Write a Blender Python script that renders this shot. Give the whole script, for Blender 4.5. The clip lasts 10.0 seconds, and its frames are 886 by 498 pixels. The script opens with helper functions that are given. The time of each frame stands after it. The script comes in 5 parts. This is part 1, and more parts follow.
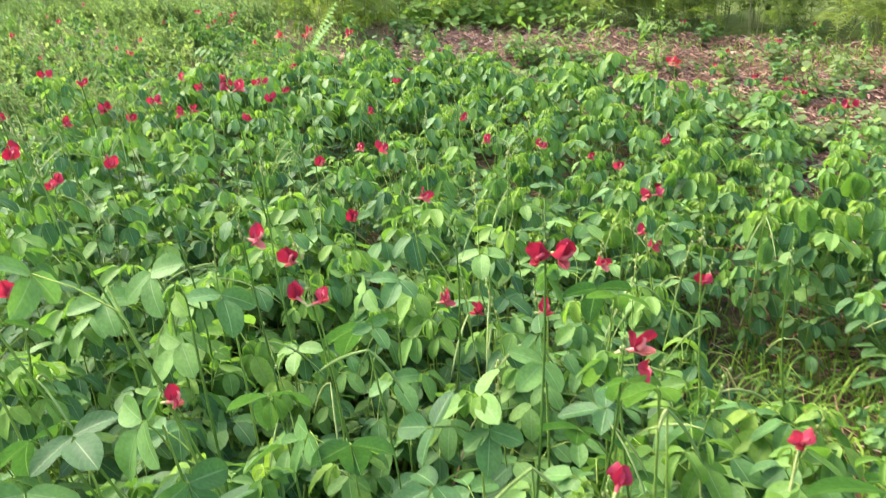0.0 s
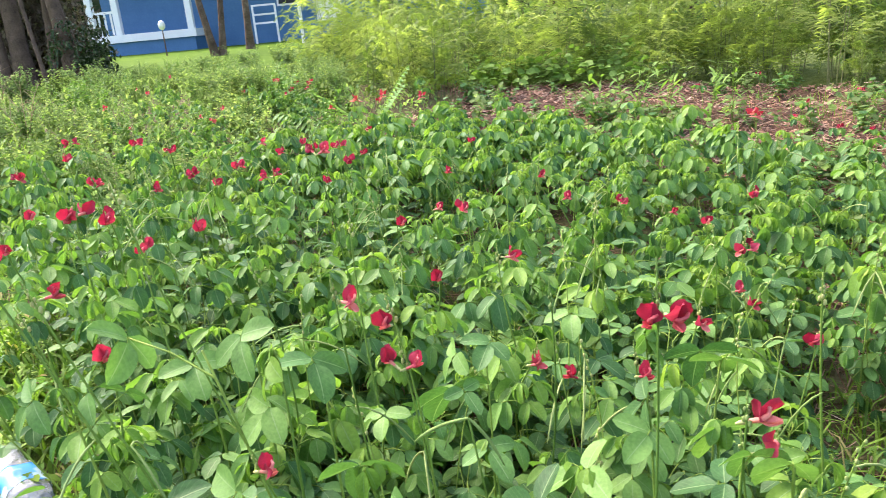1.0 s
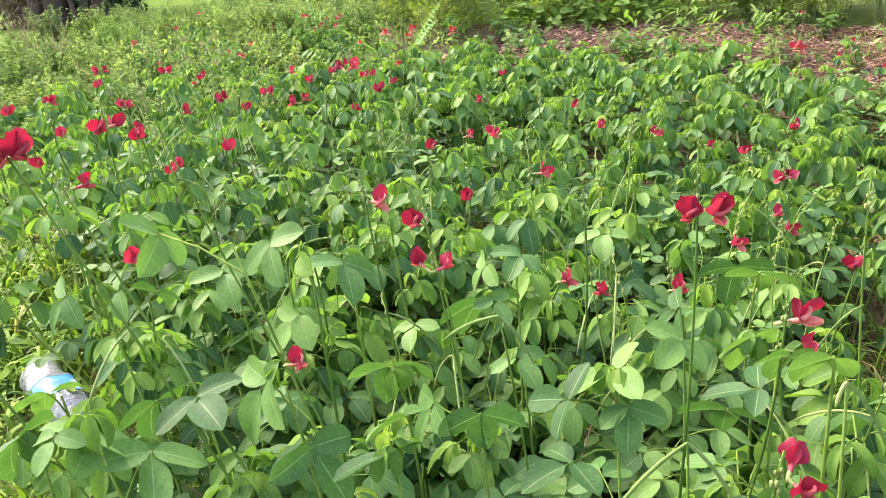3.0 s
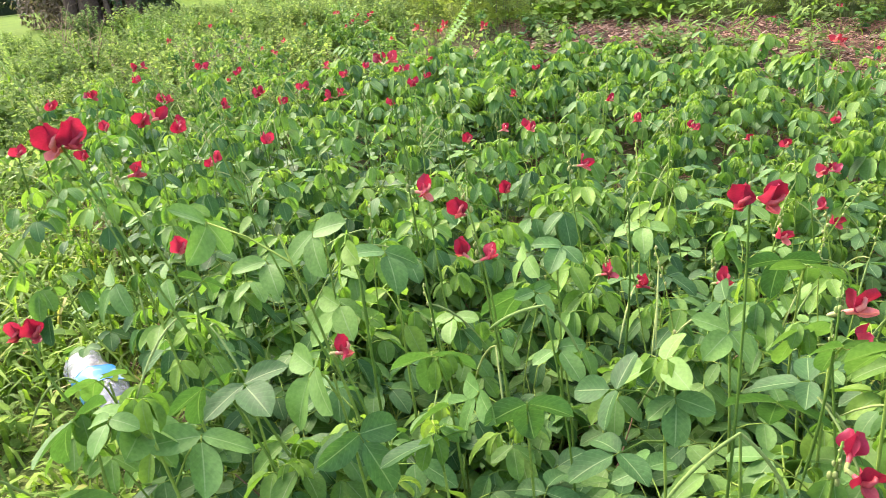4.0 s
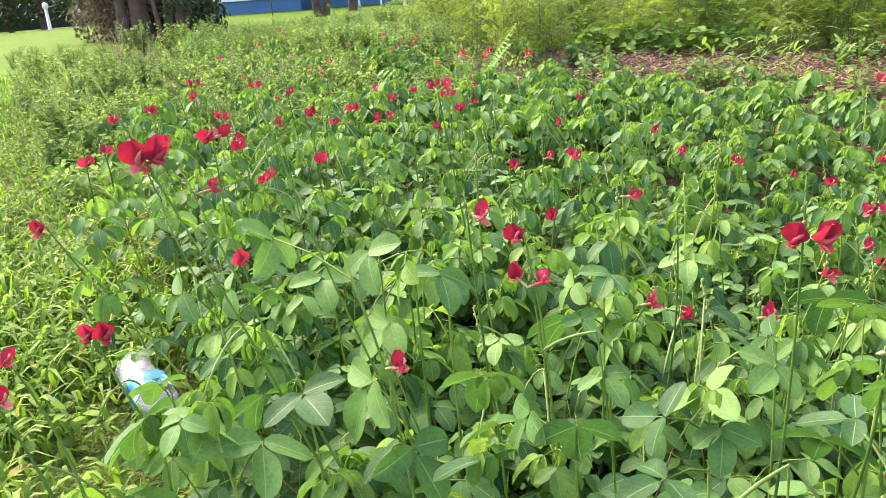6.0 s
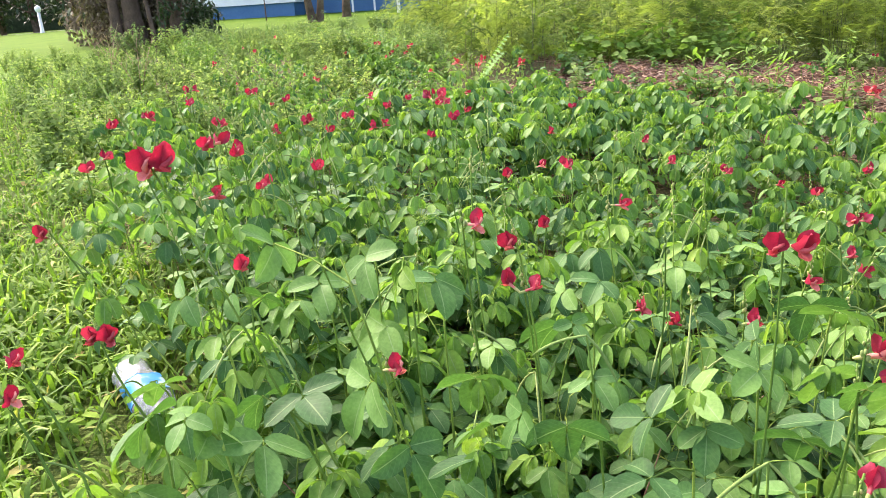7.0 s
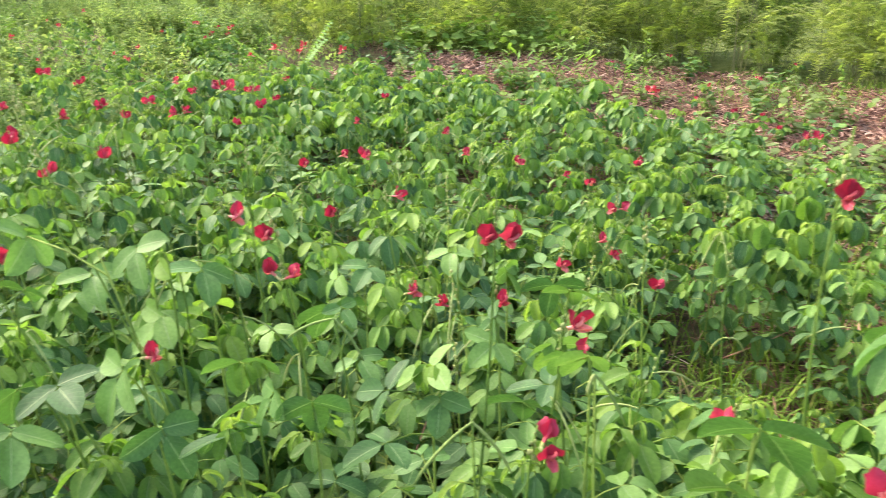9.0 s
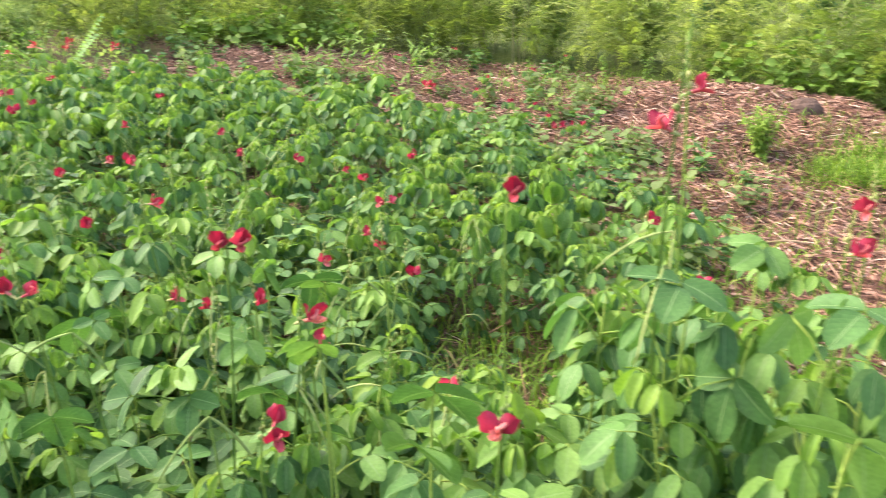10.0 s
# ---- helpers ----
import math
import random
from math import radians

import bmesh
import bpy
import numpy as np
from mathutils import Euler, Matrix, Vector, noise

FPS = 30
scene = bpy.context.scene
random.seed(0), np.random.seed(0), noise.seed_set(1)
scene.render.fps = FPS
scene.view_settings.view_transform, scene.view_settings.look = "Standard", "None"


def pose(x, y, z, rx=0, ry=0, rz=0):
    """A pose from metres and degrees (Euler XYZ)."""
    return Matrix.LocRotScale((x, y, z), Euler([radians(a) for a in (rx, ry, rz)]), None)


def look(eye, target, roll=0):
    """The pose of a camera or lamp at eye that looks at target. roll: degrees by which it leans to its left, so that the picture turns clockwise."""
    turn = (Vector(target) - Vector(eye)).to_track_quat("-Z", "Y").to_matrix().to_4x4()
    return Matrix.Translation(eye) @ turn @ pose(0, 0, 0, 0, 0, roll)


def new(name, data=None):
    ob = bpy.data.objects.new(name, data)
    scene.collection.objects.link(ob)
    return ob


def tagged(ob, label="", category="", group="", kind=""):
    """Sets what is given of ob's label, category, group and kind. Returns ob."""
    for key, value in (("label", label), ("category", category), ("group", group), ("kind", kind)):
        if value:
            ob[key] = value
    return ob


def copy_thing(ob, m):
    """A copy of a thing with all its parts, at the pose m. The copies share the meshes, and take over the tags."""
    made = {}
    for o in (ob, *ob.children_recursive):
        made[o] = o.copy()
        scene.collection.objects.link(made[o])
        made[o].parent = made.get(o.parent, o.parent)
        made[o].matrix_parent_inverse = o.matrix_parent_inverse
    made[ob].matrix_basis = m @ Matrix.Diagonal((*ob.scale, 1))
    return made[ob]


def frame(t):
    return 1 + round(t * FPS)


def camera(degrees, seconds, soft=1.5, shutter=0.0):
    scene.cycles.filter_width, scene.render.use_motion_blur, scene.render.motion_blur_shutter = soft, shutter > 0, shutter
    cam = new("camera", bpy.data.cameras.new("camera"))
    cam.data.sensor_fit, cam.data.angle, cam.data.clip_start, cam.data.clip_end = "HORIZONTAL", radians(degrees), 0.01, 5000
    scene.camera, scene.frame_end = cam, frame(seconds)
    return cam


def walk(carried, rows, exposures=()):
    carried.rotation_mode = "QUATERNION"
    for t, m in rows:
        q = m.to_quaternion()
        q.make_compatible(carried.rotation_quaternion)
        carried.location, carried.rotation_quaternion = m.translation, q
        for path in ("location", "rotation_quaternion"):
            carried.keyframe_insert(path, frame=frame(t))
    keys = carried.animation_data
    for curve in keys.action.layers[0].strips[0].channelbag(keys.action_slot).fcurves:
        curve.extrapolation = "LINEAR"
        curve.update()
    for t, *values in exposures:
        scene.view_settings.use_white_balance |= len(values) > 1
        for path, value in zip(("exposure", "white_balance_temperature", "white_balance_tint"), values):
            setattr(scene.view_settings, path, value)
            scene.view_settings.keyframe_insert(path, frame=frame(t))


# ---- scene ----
cam = camera(61.1, 10.0, soft=0.3, shutter=0.35)
ROWS = [
    (0.0, 0.0511, 0.0040, 0.8228, 68.500, 2.881, 1.966),
    (0.5, 0.0361, 0.0250, 0.8242, 72.381, 4.059, 4.272),
    (1.0, 0.0189, 0.0310, 0.8176, 73.232, 5.119, 6.653),
    (1.5, 0.0145, 0.0320, 0.7987, 72.176, 5.471, 8.337),
    (2.0, 0.0112, 0.0290, 0.7867, 70.852, 5.248, 8.912),
    (2.5, 0.0140, 0.0280, 0.7757, 69.850, 4.849, 8.704),
    (4.0, -0.0063, 0.0220, 0.7621, 69.519, 5.486, 10.929),
    (4.5, -0.0122, 0.0100, 0.7683, 70.173, 5.588, 12.836),
    (5.0, -0.0131, 0.0050, 0.7733, 70.782, 5.221, 13.874),
    (6.5, -0.0280, -0.0220, 0.7756, 71.716, 3.538, 13.734),
    (7.0, -0.0218, -0.0350, 0.7835, 71.892, 3.446, 13.508),
    (7.5, -0.0058, -0.0420, 0.7851, 71.674, 3.069, 12.672),
    (8.0, 0.0233, -0.0550, 0.7905, 70.998, 2.128, 10.389),
    (8.5, 0.0495, -0.0660, 0.7969, 70.405, 1.008, 6.812),
    (9.0, 0.0817, -0.0810, 0.8071, 70.343, 0.169, 1.956),
    (9.5, 0.1270, -0.1040, 0.8191, 70.281, -0.306, -4.666),
    (10.0, 0.1685, -0.1560, 0.8412, 69.686, -0.798, -12.492),
]
walk(cam, [(t, pose(x, y, z, rx, ry, rz)) for t, x, y, z, rx, ry, rz in ROWS],
     exposures=[(0.0, 2.13, 6600, 17), (1.0, 2.14, 6650, 21), (3.5, 2.13, 6950, 22), (10.0, 2.10, 6950, 22)])

# ---- sky and sun: bright, hazy daylight ----
world = bpy.data.worlds.new("sky")
scene.world = world
world.use_nodes = True
wn = world.node_tree.nodes
sky = wn.new("ShaderNodeTexSky")
sky.sky_type = "NISHITA"
sky.sun_disc = False
sky.sun_elevation = radians(46)
sky.sun_rotation = radians(-57)
sky.dust_density = 3.0
world.node_tree.links.new(sky.outputs[0], wn["Background"].inputs["Color"])
wn["Background"].inputs["Strength"].default_value = 0.175
sun = new("sun", bpy.data.lights.new("sun", "SUN"))
sun.data.energy = 1.75
sun.data.angle = radians(38)
sun.data.color = (1.0, 0.95, 0.86)
sun.matrix_world = look((-5.33, 3.46, 7.3), (0, 0, 0))

# ---- materials ----


def mat(name, rough=0.6, spec=0.4):
    m = bpy.data.materials.new(name)
    m.use_nodes = True
    p = m.node_tree.nodes["Principled BSDF"]
    p.inputs["Roughness"].default_value = rough
    p.inputs["Specular IOR Level"].default_value = spec
    return m, m.node_tree.nodes, m.node_tree.links, p


def ramp(nodes, stops):
    r = nodes.new("ShaderNodeValToRGB")
    while len(r.color_ramp.elements) < len(stops):
        r.color_ramp.elements.new(0.5)
    for e, (at, col) in zip(r.color_ramp.elements, stops):
        e.position, e.color = at, (*col, 1)
    return r


def noise_tex(nodes, links, scale, detail=4.0, coord="Object"):
    tc = nodes.new("ShaderNodeTexCoord")
    n = nodes.new("ShaderNodeTexNoise")
    n.inputs["Scale"].default_value, n.inputs["Detail"].default_value = scale, detail
    links.new(tc.outputs[coord], n.inputs["Vector"])
    return n


def mix(nodes, links, a, b, fac, mode="MIX"):
    m = nodes.new("ShaderNodeMix")
    m.data_type, m.blend_type = "RGBA", mode
    for sock, v in ((m.inputs[6], a), (m.inputs[7], b), (m.inputs[0], fac)):
        if isinstance(v, (int, float)):
            sock.default_value = v
        elif isinstance(v, tuple):
            sock.default_value = (*v, 1)
        else:
            links.new(v, sock)
    return m.outputs[2]


def bump(nodes, links, p, height, strength=0.3, distance=0.01):
    b = nodes.new("ShaderNodeBump")
    b.inputs["Strength"].default_value, b.inputs["Distance"].default_value = strength, distance
    links.new(height, b.inputs["Height"])
    links.new(b.outputs[0], p.inputs["Normal"])


def plant_mat(name, stops, rough=0.5, spec=0.4, glow=0.35, per_object=True, veins=False, scale=30.0, thin=(1.0, 1.15, 0.5)):
    """Leaf tissue: colour varies leaf by leaf and within the blade; some light passes through."""
    m, n, l, p = mat(name, rough, spec)
    r = ramp(n, stops)
    if per_object:
        src = n.new("ShaderNodeObjectInfo").outputs["Random"]
    else:
        src = n.new("ShaderNodeNewGeometry").outputs["Random Per Island"]
    l.new(src, r.inputs[0])
    grain = noise_tex(n, l, scale)
    fine = noise_tex(n, l, scale * 9, 3.0)
    col = mix(n, l, r.outputs[0], grain.outputs["Fac"], 0.55, "SOFT_LIGHT")
    col = mix(n, l, col, fine.outputs["Fac"], 0.45, "SOFT_LIGHT")
    if veins:
        uv = n.new("ShaderNodeUVMap")
        sep = n.new("ShaderNodeSeparateXYZ")
        l.new(uv.outputs[0], sep.inputs[0])

        def op(kind, a, b):
            q = n.new("ShaderNodeMath")
            q.operation = kind
            for sock, v in zip(q.inputs, (a, b)):
                if isinstance(v, (int, float)):
                    sock.default_value = v
                else:
                    l.new(v, sock)
            return q.outputs[0]
        across = op("ABSOLUTE", op("SUBTRACT", sep.outputs[0], 0.5), 0)
        rib = op("LESS_THAN", across, 0.022)
        side = op("SINE", op("MULTIPLY", op("SUBTRACT", sep.outputs[1], op("MULTIPLY", across, 0.7)), 44.0), 0)
        vein = op("GREATER_THAN", side, 0.9)
        col = mix(n, l, col, (0.24, 0.36, 0.15), op("MAXIMUM", op("MULTIPLY", rib, 0.6), op("MULTIPLY", vein, 0.10)))
        bump(n, l, p, op("ADD", op("MULTIPLY", side, 0.10), op("MULTIPLY", rib, -1.0)), 0.28, 0.001)
    l.new(col, p.inputs["Base Color"])
    tr = n.new("ShaderNodeBsdfTranslucent")
    l.new(mix(n, l, col, thin, 1.0, "MULTIPLY"), tr.inputs["Color"])
    ms = n.new("ShaderNodeMixShader")
    ms.inputs[0].default_value = glow
    l.new(p.outputs[0], ms.inputs[1])
    l.new(tr.outputs[0], ms.inputs[2])
    l.new(ms.outputs[0], n["Material Output"].inputs["Surface"])
    return m


def plain_mat(name, stops, rough=0.7, spec=0.3, scale=12.0, relief=0.3, depth=0.004, metal=0.0):
    m, n, l, p = mat(name, rough, spec)
    a = noise_tex(n, l, scale, 6.0)
    b = noise_tex(n, l, scale * 7.3, 3.0)
    f = mix(n, l, a.outputs["Fac"], b.outputs["Fac"], 0.4)
    r = ramp(n, stops)
    l.new(f, r.inputs[0])
    l.new(r.outputs[0], p.inputs["Base Color"])
    p.inputs["Metallic"].default_value = metal
    bump(n, l, p, b.outputs["Fac"], relief, depth)
    return m


LEAF = plant_mat("bean_leaf", [(0.0, (0.040, 0.112, 0.030)), (0.5, (0.080, 0.190, 0.046)), (1.0, (0.155, 0.295, 0.064))], 0.54, 0.22, 0.34, True, True, thin=(0.97, 1.08, 0.55))
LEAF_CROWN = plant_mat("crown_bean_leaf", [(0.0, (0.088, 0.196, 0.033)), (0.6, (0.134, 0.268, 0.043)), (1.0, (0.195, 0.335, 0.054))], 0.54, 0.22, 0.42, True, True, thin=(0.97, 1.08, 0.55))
LEAF_YOUNG = plant_mat("young_bean_leaf", [(0.0, (0.13, 0.26, 0.036)), (0.6, (0.18, 0.32, 0.046)), (1.0, (0.25, 0.385, 0.060))], 0.55, 0.22, 0.43, True, True, thin=(0.97, 1.08, 0.58))
LEAF_MANY = plant_mat("bean_foliage", [(0.0, (0.038, 0.108, 0.029)), (0.5, (0.080, 0.188, 0.045)), (1.0, (0.155, 0.292, 0.062))], 0.54, 0.22, 0.34, False, True, thin=(0.97, 1.08, 0.55))
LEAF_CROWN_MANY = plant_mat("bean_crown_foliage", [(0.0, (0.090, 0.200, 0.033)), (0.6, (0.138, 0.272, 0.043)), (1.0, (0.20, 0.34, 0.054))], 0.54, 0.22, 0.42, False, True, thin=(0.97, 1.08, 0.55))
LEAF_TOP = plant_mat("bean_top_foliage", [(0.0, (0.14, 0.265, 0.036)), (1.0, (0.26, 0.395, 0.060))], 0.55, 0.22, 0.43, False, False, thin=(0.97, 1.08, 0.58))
STEM = plant_mat("green_stem", [(0.0, (0.10, 0.185, 0.028)), (1.0, (0.235, 0.335, 0.062))], 0.6, 0.12, 0.1)
STALK = plant_mat("dark_flower_stalk", [(0.0, (0.065, 0.135, 0.020)), (1.0, (0.165, 0.265, 0.045))], 0.6, 0.12, 0.1)
POD = plant_mat("seed_pod", [(0.0, (0.17, 0.26, 0.07)), (1.0, (0.32, 0.38, 0.13))], 0.65, 0.12, 0.1)
BUD = plant_mat("bud", [(0.0, (0.20, 0.28, 0.08)), (1.0, (0.42, 0.42, 0.16))], 0.6, 0.3, 0.15)
PETAL = plant_mat("red_petal", [(0.0, (0.23, 0.012, 0.034)), (0.6, (0.35, 0.023, 0.058)), (1.0, (0.46, 0.050, 0.090))], 0.5, 0.35, 0.38, True, False, 90.0, (1.0, 0.6, 0.65))
THROAT = plant_mat("pink_throat", [(0.0, (0.52, 0.070, 0.090)), (0.7, (0.66, 0.15, 0.15)), (1.0, (0.82, 0.34, 0.26))], 0.55, 0.3, 0.28, True, False, 60.0, (1, 0.75, 0.7))
PETAL_FAR = plant_mat("far_red_petal", [(0.0, (0.34, 0.022, 0.038)), (1.0, (0.52, 0.06, 0.075))], 0.5, 0.3, 0.25, False, False, 90.0, (1, 0.6, 0.6))
GRASS = plant_mat("grass_blade", [(0.0, (0.075, 0.150, 0.022)), (0.5, (0.150, 0.265, 0.036)), (0.95, (0.25, 0.385, 0.058)), (1.0, (0.42, 0.35, 0.14))], 0.6, 0.15, 0.42, False)
WEED = plant_mat("weed_leaf", [(0.0, (0.205, 0.285, 0.088)), (0.6, (0.245, 0.325, 0.10)), (1.0, (0.29, 0.365, 0.118))], 0.8, 0.03, 0.55, False, thin=(0.92, 1.06, 0.62))
WEED_BUSH = plant_mat("bush_weed_leaf", [(0.0, (0.17, 0.255, 0.08)), (0.4, (0.22, 0.31, 0.094)), (0.8, (0.28, 0.37, 0.112)), (1.0, (0.335, 0.41, 0.135))], 0.8, 0.03, 0.56, True, thin=(0.94, 1.08, 0.6))
WEED_LAWN = plant_mat("lawn_weed_leaf", [(0.0, (0.062, 0.135, 0.024)), (0.5, (0.125, 0.230, 0.034)), (0.95, (0.22, 0.335, 0.050)), (1.0, (0.36, 0.27, 0.11))], 0.7, 0.06, 0.42, False)
WEED_DULL = plant_mat("grey_green_leaf", [(0.0, (0.17, 0.245, 0.094)), (1.0, (0.24, 0.325, 0.126))], 0.8, 0.03, 0.55, False, thin=(0.92, 1.05, 0.65))
FENNEL = plant_mat("feathery_leaf", [(0.0, (0.11, 0.17, 0.042)), (0.35, (0.195, 0.27, 0.066)), (0.7, (0.295, 0.375, 0.098)), (1.0, (0.42, 0.49, 0.148))], 0.6, 0.15, 0.48, True)
FENNEL_STEM = plant_mat("feathery_plant_stem", [(0.0, (0.09, 0.12, 0.04)), (1.0, (0.17, 0.18, 0.07))], 0.6, 0.3, 0.05)
FERN = plant_mat("fern_leaflet", [(0.0, (0.17, 0.31, 0.095)), (1.0, (0.27, 0.43, 0.15))], 0.6, 0.2, 0.4, False)
VINE = plant_mat("vine_leaf", [(0.0, (0.13, 0.25, 0.045)), (1.0, (0.24, 0.385, 0.08))], 0.55, 0.2, 0.45, False)
DRY = plant_mat("dry_stalk", [(0.0, (0.16, 0.11, 0.06)), (1.0, (0.36, 0.28, 0.16))], 0.8, 0.2, 0.05, False)
CHIP = plant_mat("straw_and_chip", [(0.0, (0.050, 0.026, 0.017)), (0.35, (0.18, 0.094, 0.060)), (0.75, (0.36, 0.208, 0.138)), (0.95, (0.49, 0.325, 0.228)), (1.0, (0.60, 0.47, 0.35))], 0.85, 0.2, 0.02, False, False, 60.0)
SOIL = plain_mat("soil_and_thatch", [(0.3, (0.045, 0.035, 0.02)), (0.5, (0.10, 0.085, 0.04)), (0.7, (0.13, 0.15, 0.05))], 0.95, 0.1, 9.0, 0.8, 0.02)
MULCH = plain_mat("mulch_floor", [(0.3, (0.040, 0.024, 0.016)), (0.5, (0.125, 0.076, 0.048)), (0.7, (0.24, 0.155, 0.10))], 0.95, 0.1, 14.0, 0.9, 0.02)
LAWN = plain_mat("mown_lawn", [(0.3, (0.056, 0.118, 0.010)), (0.5, (0.078, 0.148, 0.013)), (0.7, (0.105, 0.178, 0.018))], 0.9, 0.06, 1.2, 0.6, 0.02)
SCRUB = plain_mat("scrub_ground", [(0.3, (0.05, 0.075, 0.02)), (0.5, (0.095, 0.135, 0.03)), (0.7, (0.15, 0.18, 0.05))], 0.95, 0.1, 11.0, 0.9, 0.04)
ROADM = plain_mat("pale_road", [(0.3, (0.42, 0.36, 0.32)), (0.7, (0.55, 0.49, 0.44))], 0.9, 0.2, 2.0, 0.3, 0.01)
STONEM = plain_mat("pale_stone", [(0.3, (0.30, 0.24, 0.16)), (0.7, (0.50, 0.42, 0.30))], 0.9, 0.2, 25.0, 0.6, 0.004)
BARK = plain_mat("bark", [(0.3, (0.05, 0.035, 0.025)), (0.5, (0.13, 0.09, 0.065)), (0.7, (0.24, 0.18, 0.13))], 0.95, 0.1, 4.0, 0.9, 0.03)
BARK_RED = plain_mat("reddish_bark", [(0.3, (0.055, 0.038, 0.028)), (0.7, (0.16, 0.11, 0.082))], 0.95, 0.1, 5.0, 0.9, 0.03)
DARK_LEAF = plant_mat("dark_tree_leaf", [(0.0, (0.018, 0.04, 0.014)), (1.0, (0.05, 0.09, 0.025))], 0.5, 0.4, 0.2, False)
BROWN_LEAF = plant_mat("brown_twigs_and_leaf", [(0.0, (0.08, 0.062, 0.044)), (0.7, (0.17, 0.135, 0.10)), (1.0, (0.20, 0.18, 0.10))], 0.8, 0.1, 0.15, False)
BLUE = plain_mat("blue_siding", [(0.3, (0.05, 0.145, 0.29)), (0.7, (0.07, 0.19, 0.36))], 0.6, 0.3, 2.0, 0.1, 0.002)
WHITE = plain_mat("white_paint", [(0.3, (0.72, 0.73, 0.74)), (0.7, (0.84, 0.84, 0.83))], 0.5, 0.4, 3.0, 0.1, 0.002)
ROOF = plain_mat("grey_shingle", [(0.3, (0.10, 0.10, 0.11)), (0.7, (0.20, 0.20, 0.21))], 0.9, 0.2, 3.0, 0.4, 0.01)
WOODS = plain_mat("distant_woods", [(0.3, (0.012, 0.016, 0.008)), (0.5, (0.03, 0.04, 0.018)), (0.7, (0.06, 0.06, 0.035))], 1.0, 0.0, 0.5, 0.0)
DARKGLASS = plain_mat("dark_window", [(0.3, (0.02, 0.025, 0.03)), (0.7, (0.04, 0.045, 0.05))], 0.15, 0.5, 1.0, 0.0)

# ---- mesh helpers ----


class Builder:
    """Gathers vertices, faces, materials and leaf coordinates, and makes one mesh of them."""

    def __init__(self):
        self.v, self.f, self.m, self.uv, self.n = [], [], [], [], 0

    def add(self, verts, faces, mi=0, uvs=None):
        verts = np.asarray(verts, float)
        self.v.append(verts)
        self.f += [tuple(i + self.n for i in q) for q in faces]
        self.m += [mi] * len(faces)
        self.uv.append(np.zeros((len(verts), 2)) + 0.25 if uvs is None else np.asarray(uvs, float))
        self.n += len(verts)

    def mesh(self, name, mats, smooth=True):
        me = bpy.data.meshes.new(name)
        me.from_pydata(np.concatenate(self.v).tolist(), [], self.f)
        for one in mats:
            me.materials.append(one)
        me.polygons.foreach_set("material_index", self.m)
        me.polygons.foreach_set("use_smooth", [smooth] * len(self.f))
        uv = np.concatenate(self.uv)
        idx = np.zeros(len(me.loops), int)
        me.loops.foreach_get("vertex_index", idx)
        layer = me.uv_layers.new(name="UVMap")
        layer.data.foreach_set("uv", uv[idx].ravel())
        me.update()
        return me


def moved(verts, m):
    a = np.array(m)
    return np.asarray(verts) @ a[:3, :3].T + a[:3, 3]


def tube(points, radii, sides=5):
    """A round bar along a line of points, closed at the end."""
    pts = np.asarray(points, float)
    tang = np.gradient(pts, axis=0)
    tang /= np.linalg.norm(tang, axis=1)[:, None] + 1e-9
    ref = np.array([1.0, 0.13, 0.07]) if abs(tang[0][2]) > 0.8 else np.array([0.05, 0.07, 1.0])
    verts = []
    for p, d, r in zip(pts, tang, radii):
        a = np.cross(d, ref)
        a /= np.linalg.norm(a) + 1e-9
        b = np.cross(d, a)
        for k in range(sides):
            w = 2 * math.pi * k / sides
            verts.append(p + r * (a * math.cos(w) + b * math.sin(w)))
    faces = []
    for i in range(len(pts) - 1):
        for k in range(sides):
            j = (k + 1) % sides
            faces.append((i * sides + k, i * sides + j, (i + 1) * sides + j, (i + 1) * sides + k))
    faces.append(tuple(range((len(pts) - 1) * sides, len(pts) * sides)))
    return np.array(verts), faces


def ball(centre, rx, ry, rz, seg=7, rings=5):
    verts, faces = [], []
    for i in range(rings + 1):
        th = math.pi * i / rings
        for k in range(seg):
            ph = 2 * math.pi * k / seg
            verts.append((centre[0] + rx * math.sin(th) * math.cos(ph), centre[1] + ry * math.sin(th) * math.sin(ph), centre[2] + rz * math.cos(th)))
    for i in range(rings):
        for k in range(seg):
            j = (k + 1) % seg
            faces.append((i * seg + k, (i + 1) * seg + k, (i + 1) * seg + j, i * seg + j))
    return np.array(verts), faces


def box(x0, x1, y0, y1, z0, z1):
    v = [(x, y, z) for x in (x0, x1) for y in (y0, y1) for z in (z0, z1)]
    f = [(0, 1, 3, 2), (4, 6, 7, 5), (0, 4, 5, 1), (2, 3, 7, 6), (0, 2, 6, 4), (1, 5, 7, 3)]
    return np.array(v), f


def petal_or_leaf(v, shape):
    """Half width along a blade: round for petals (shape 1 and more), egg-shaped with a point for leaves."""
    if shape >= 1:
        return math.sin(math.pi * v ** 0.9) ** 0.7
    return v ** 0.55 * (1 - v) ** 0.58 / 0.457 if shape > 0.7 else v ** 0.55 * (1 - v) ** 0.95 / 0.366


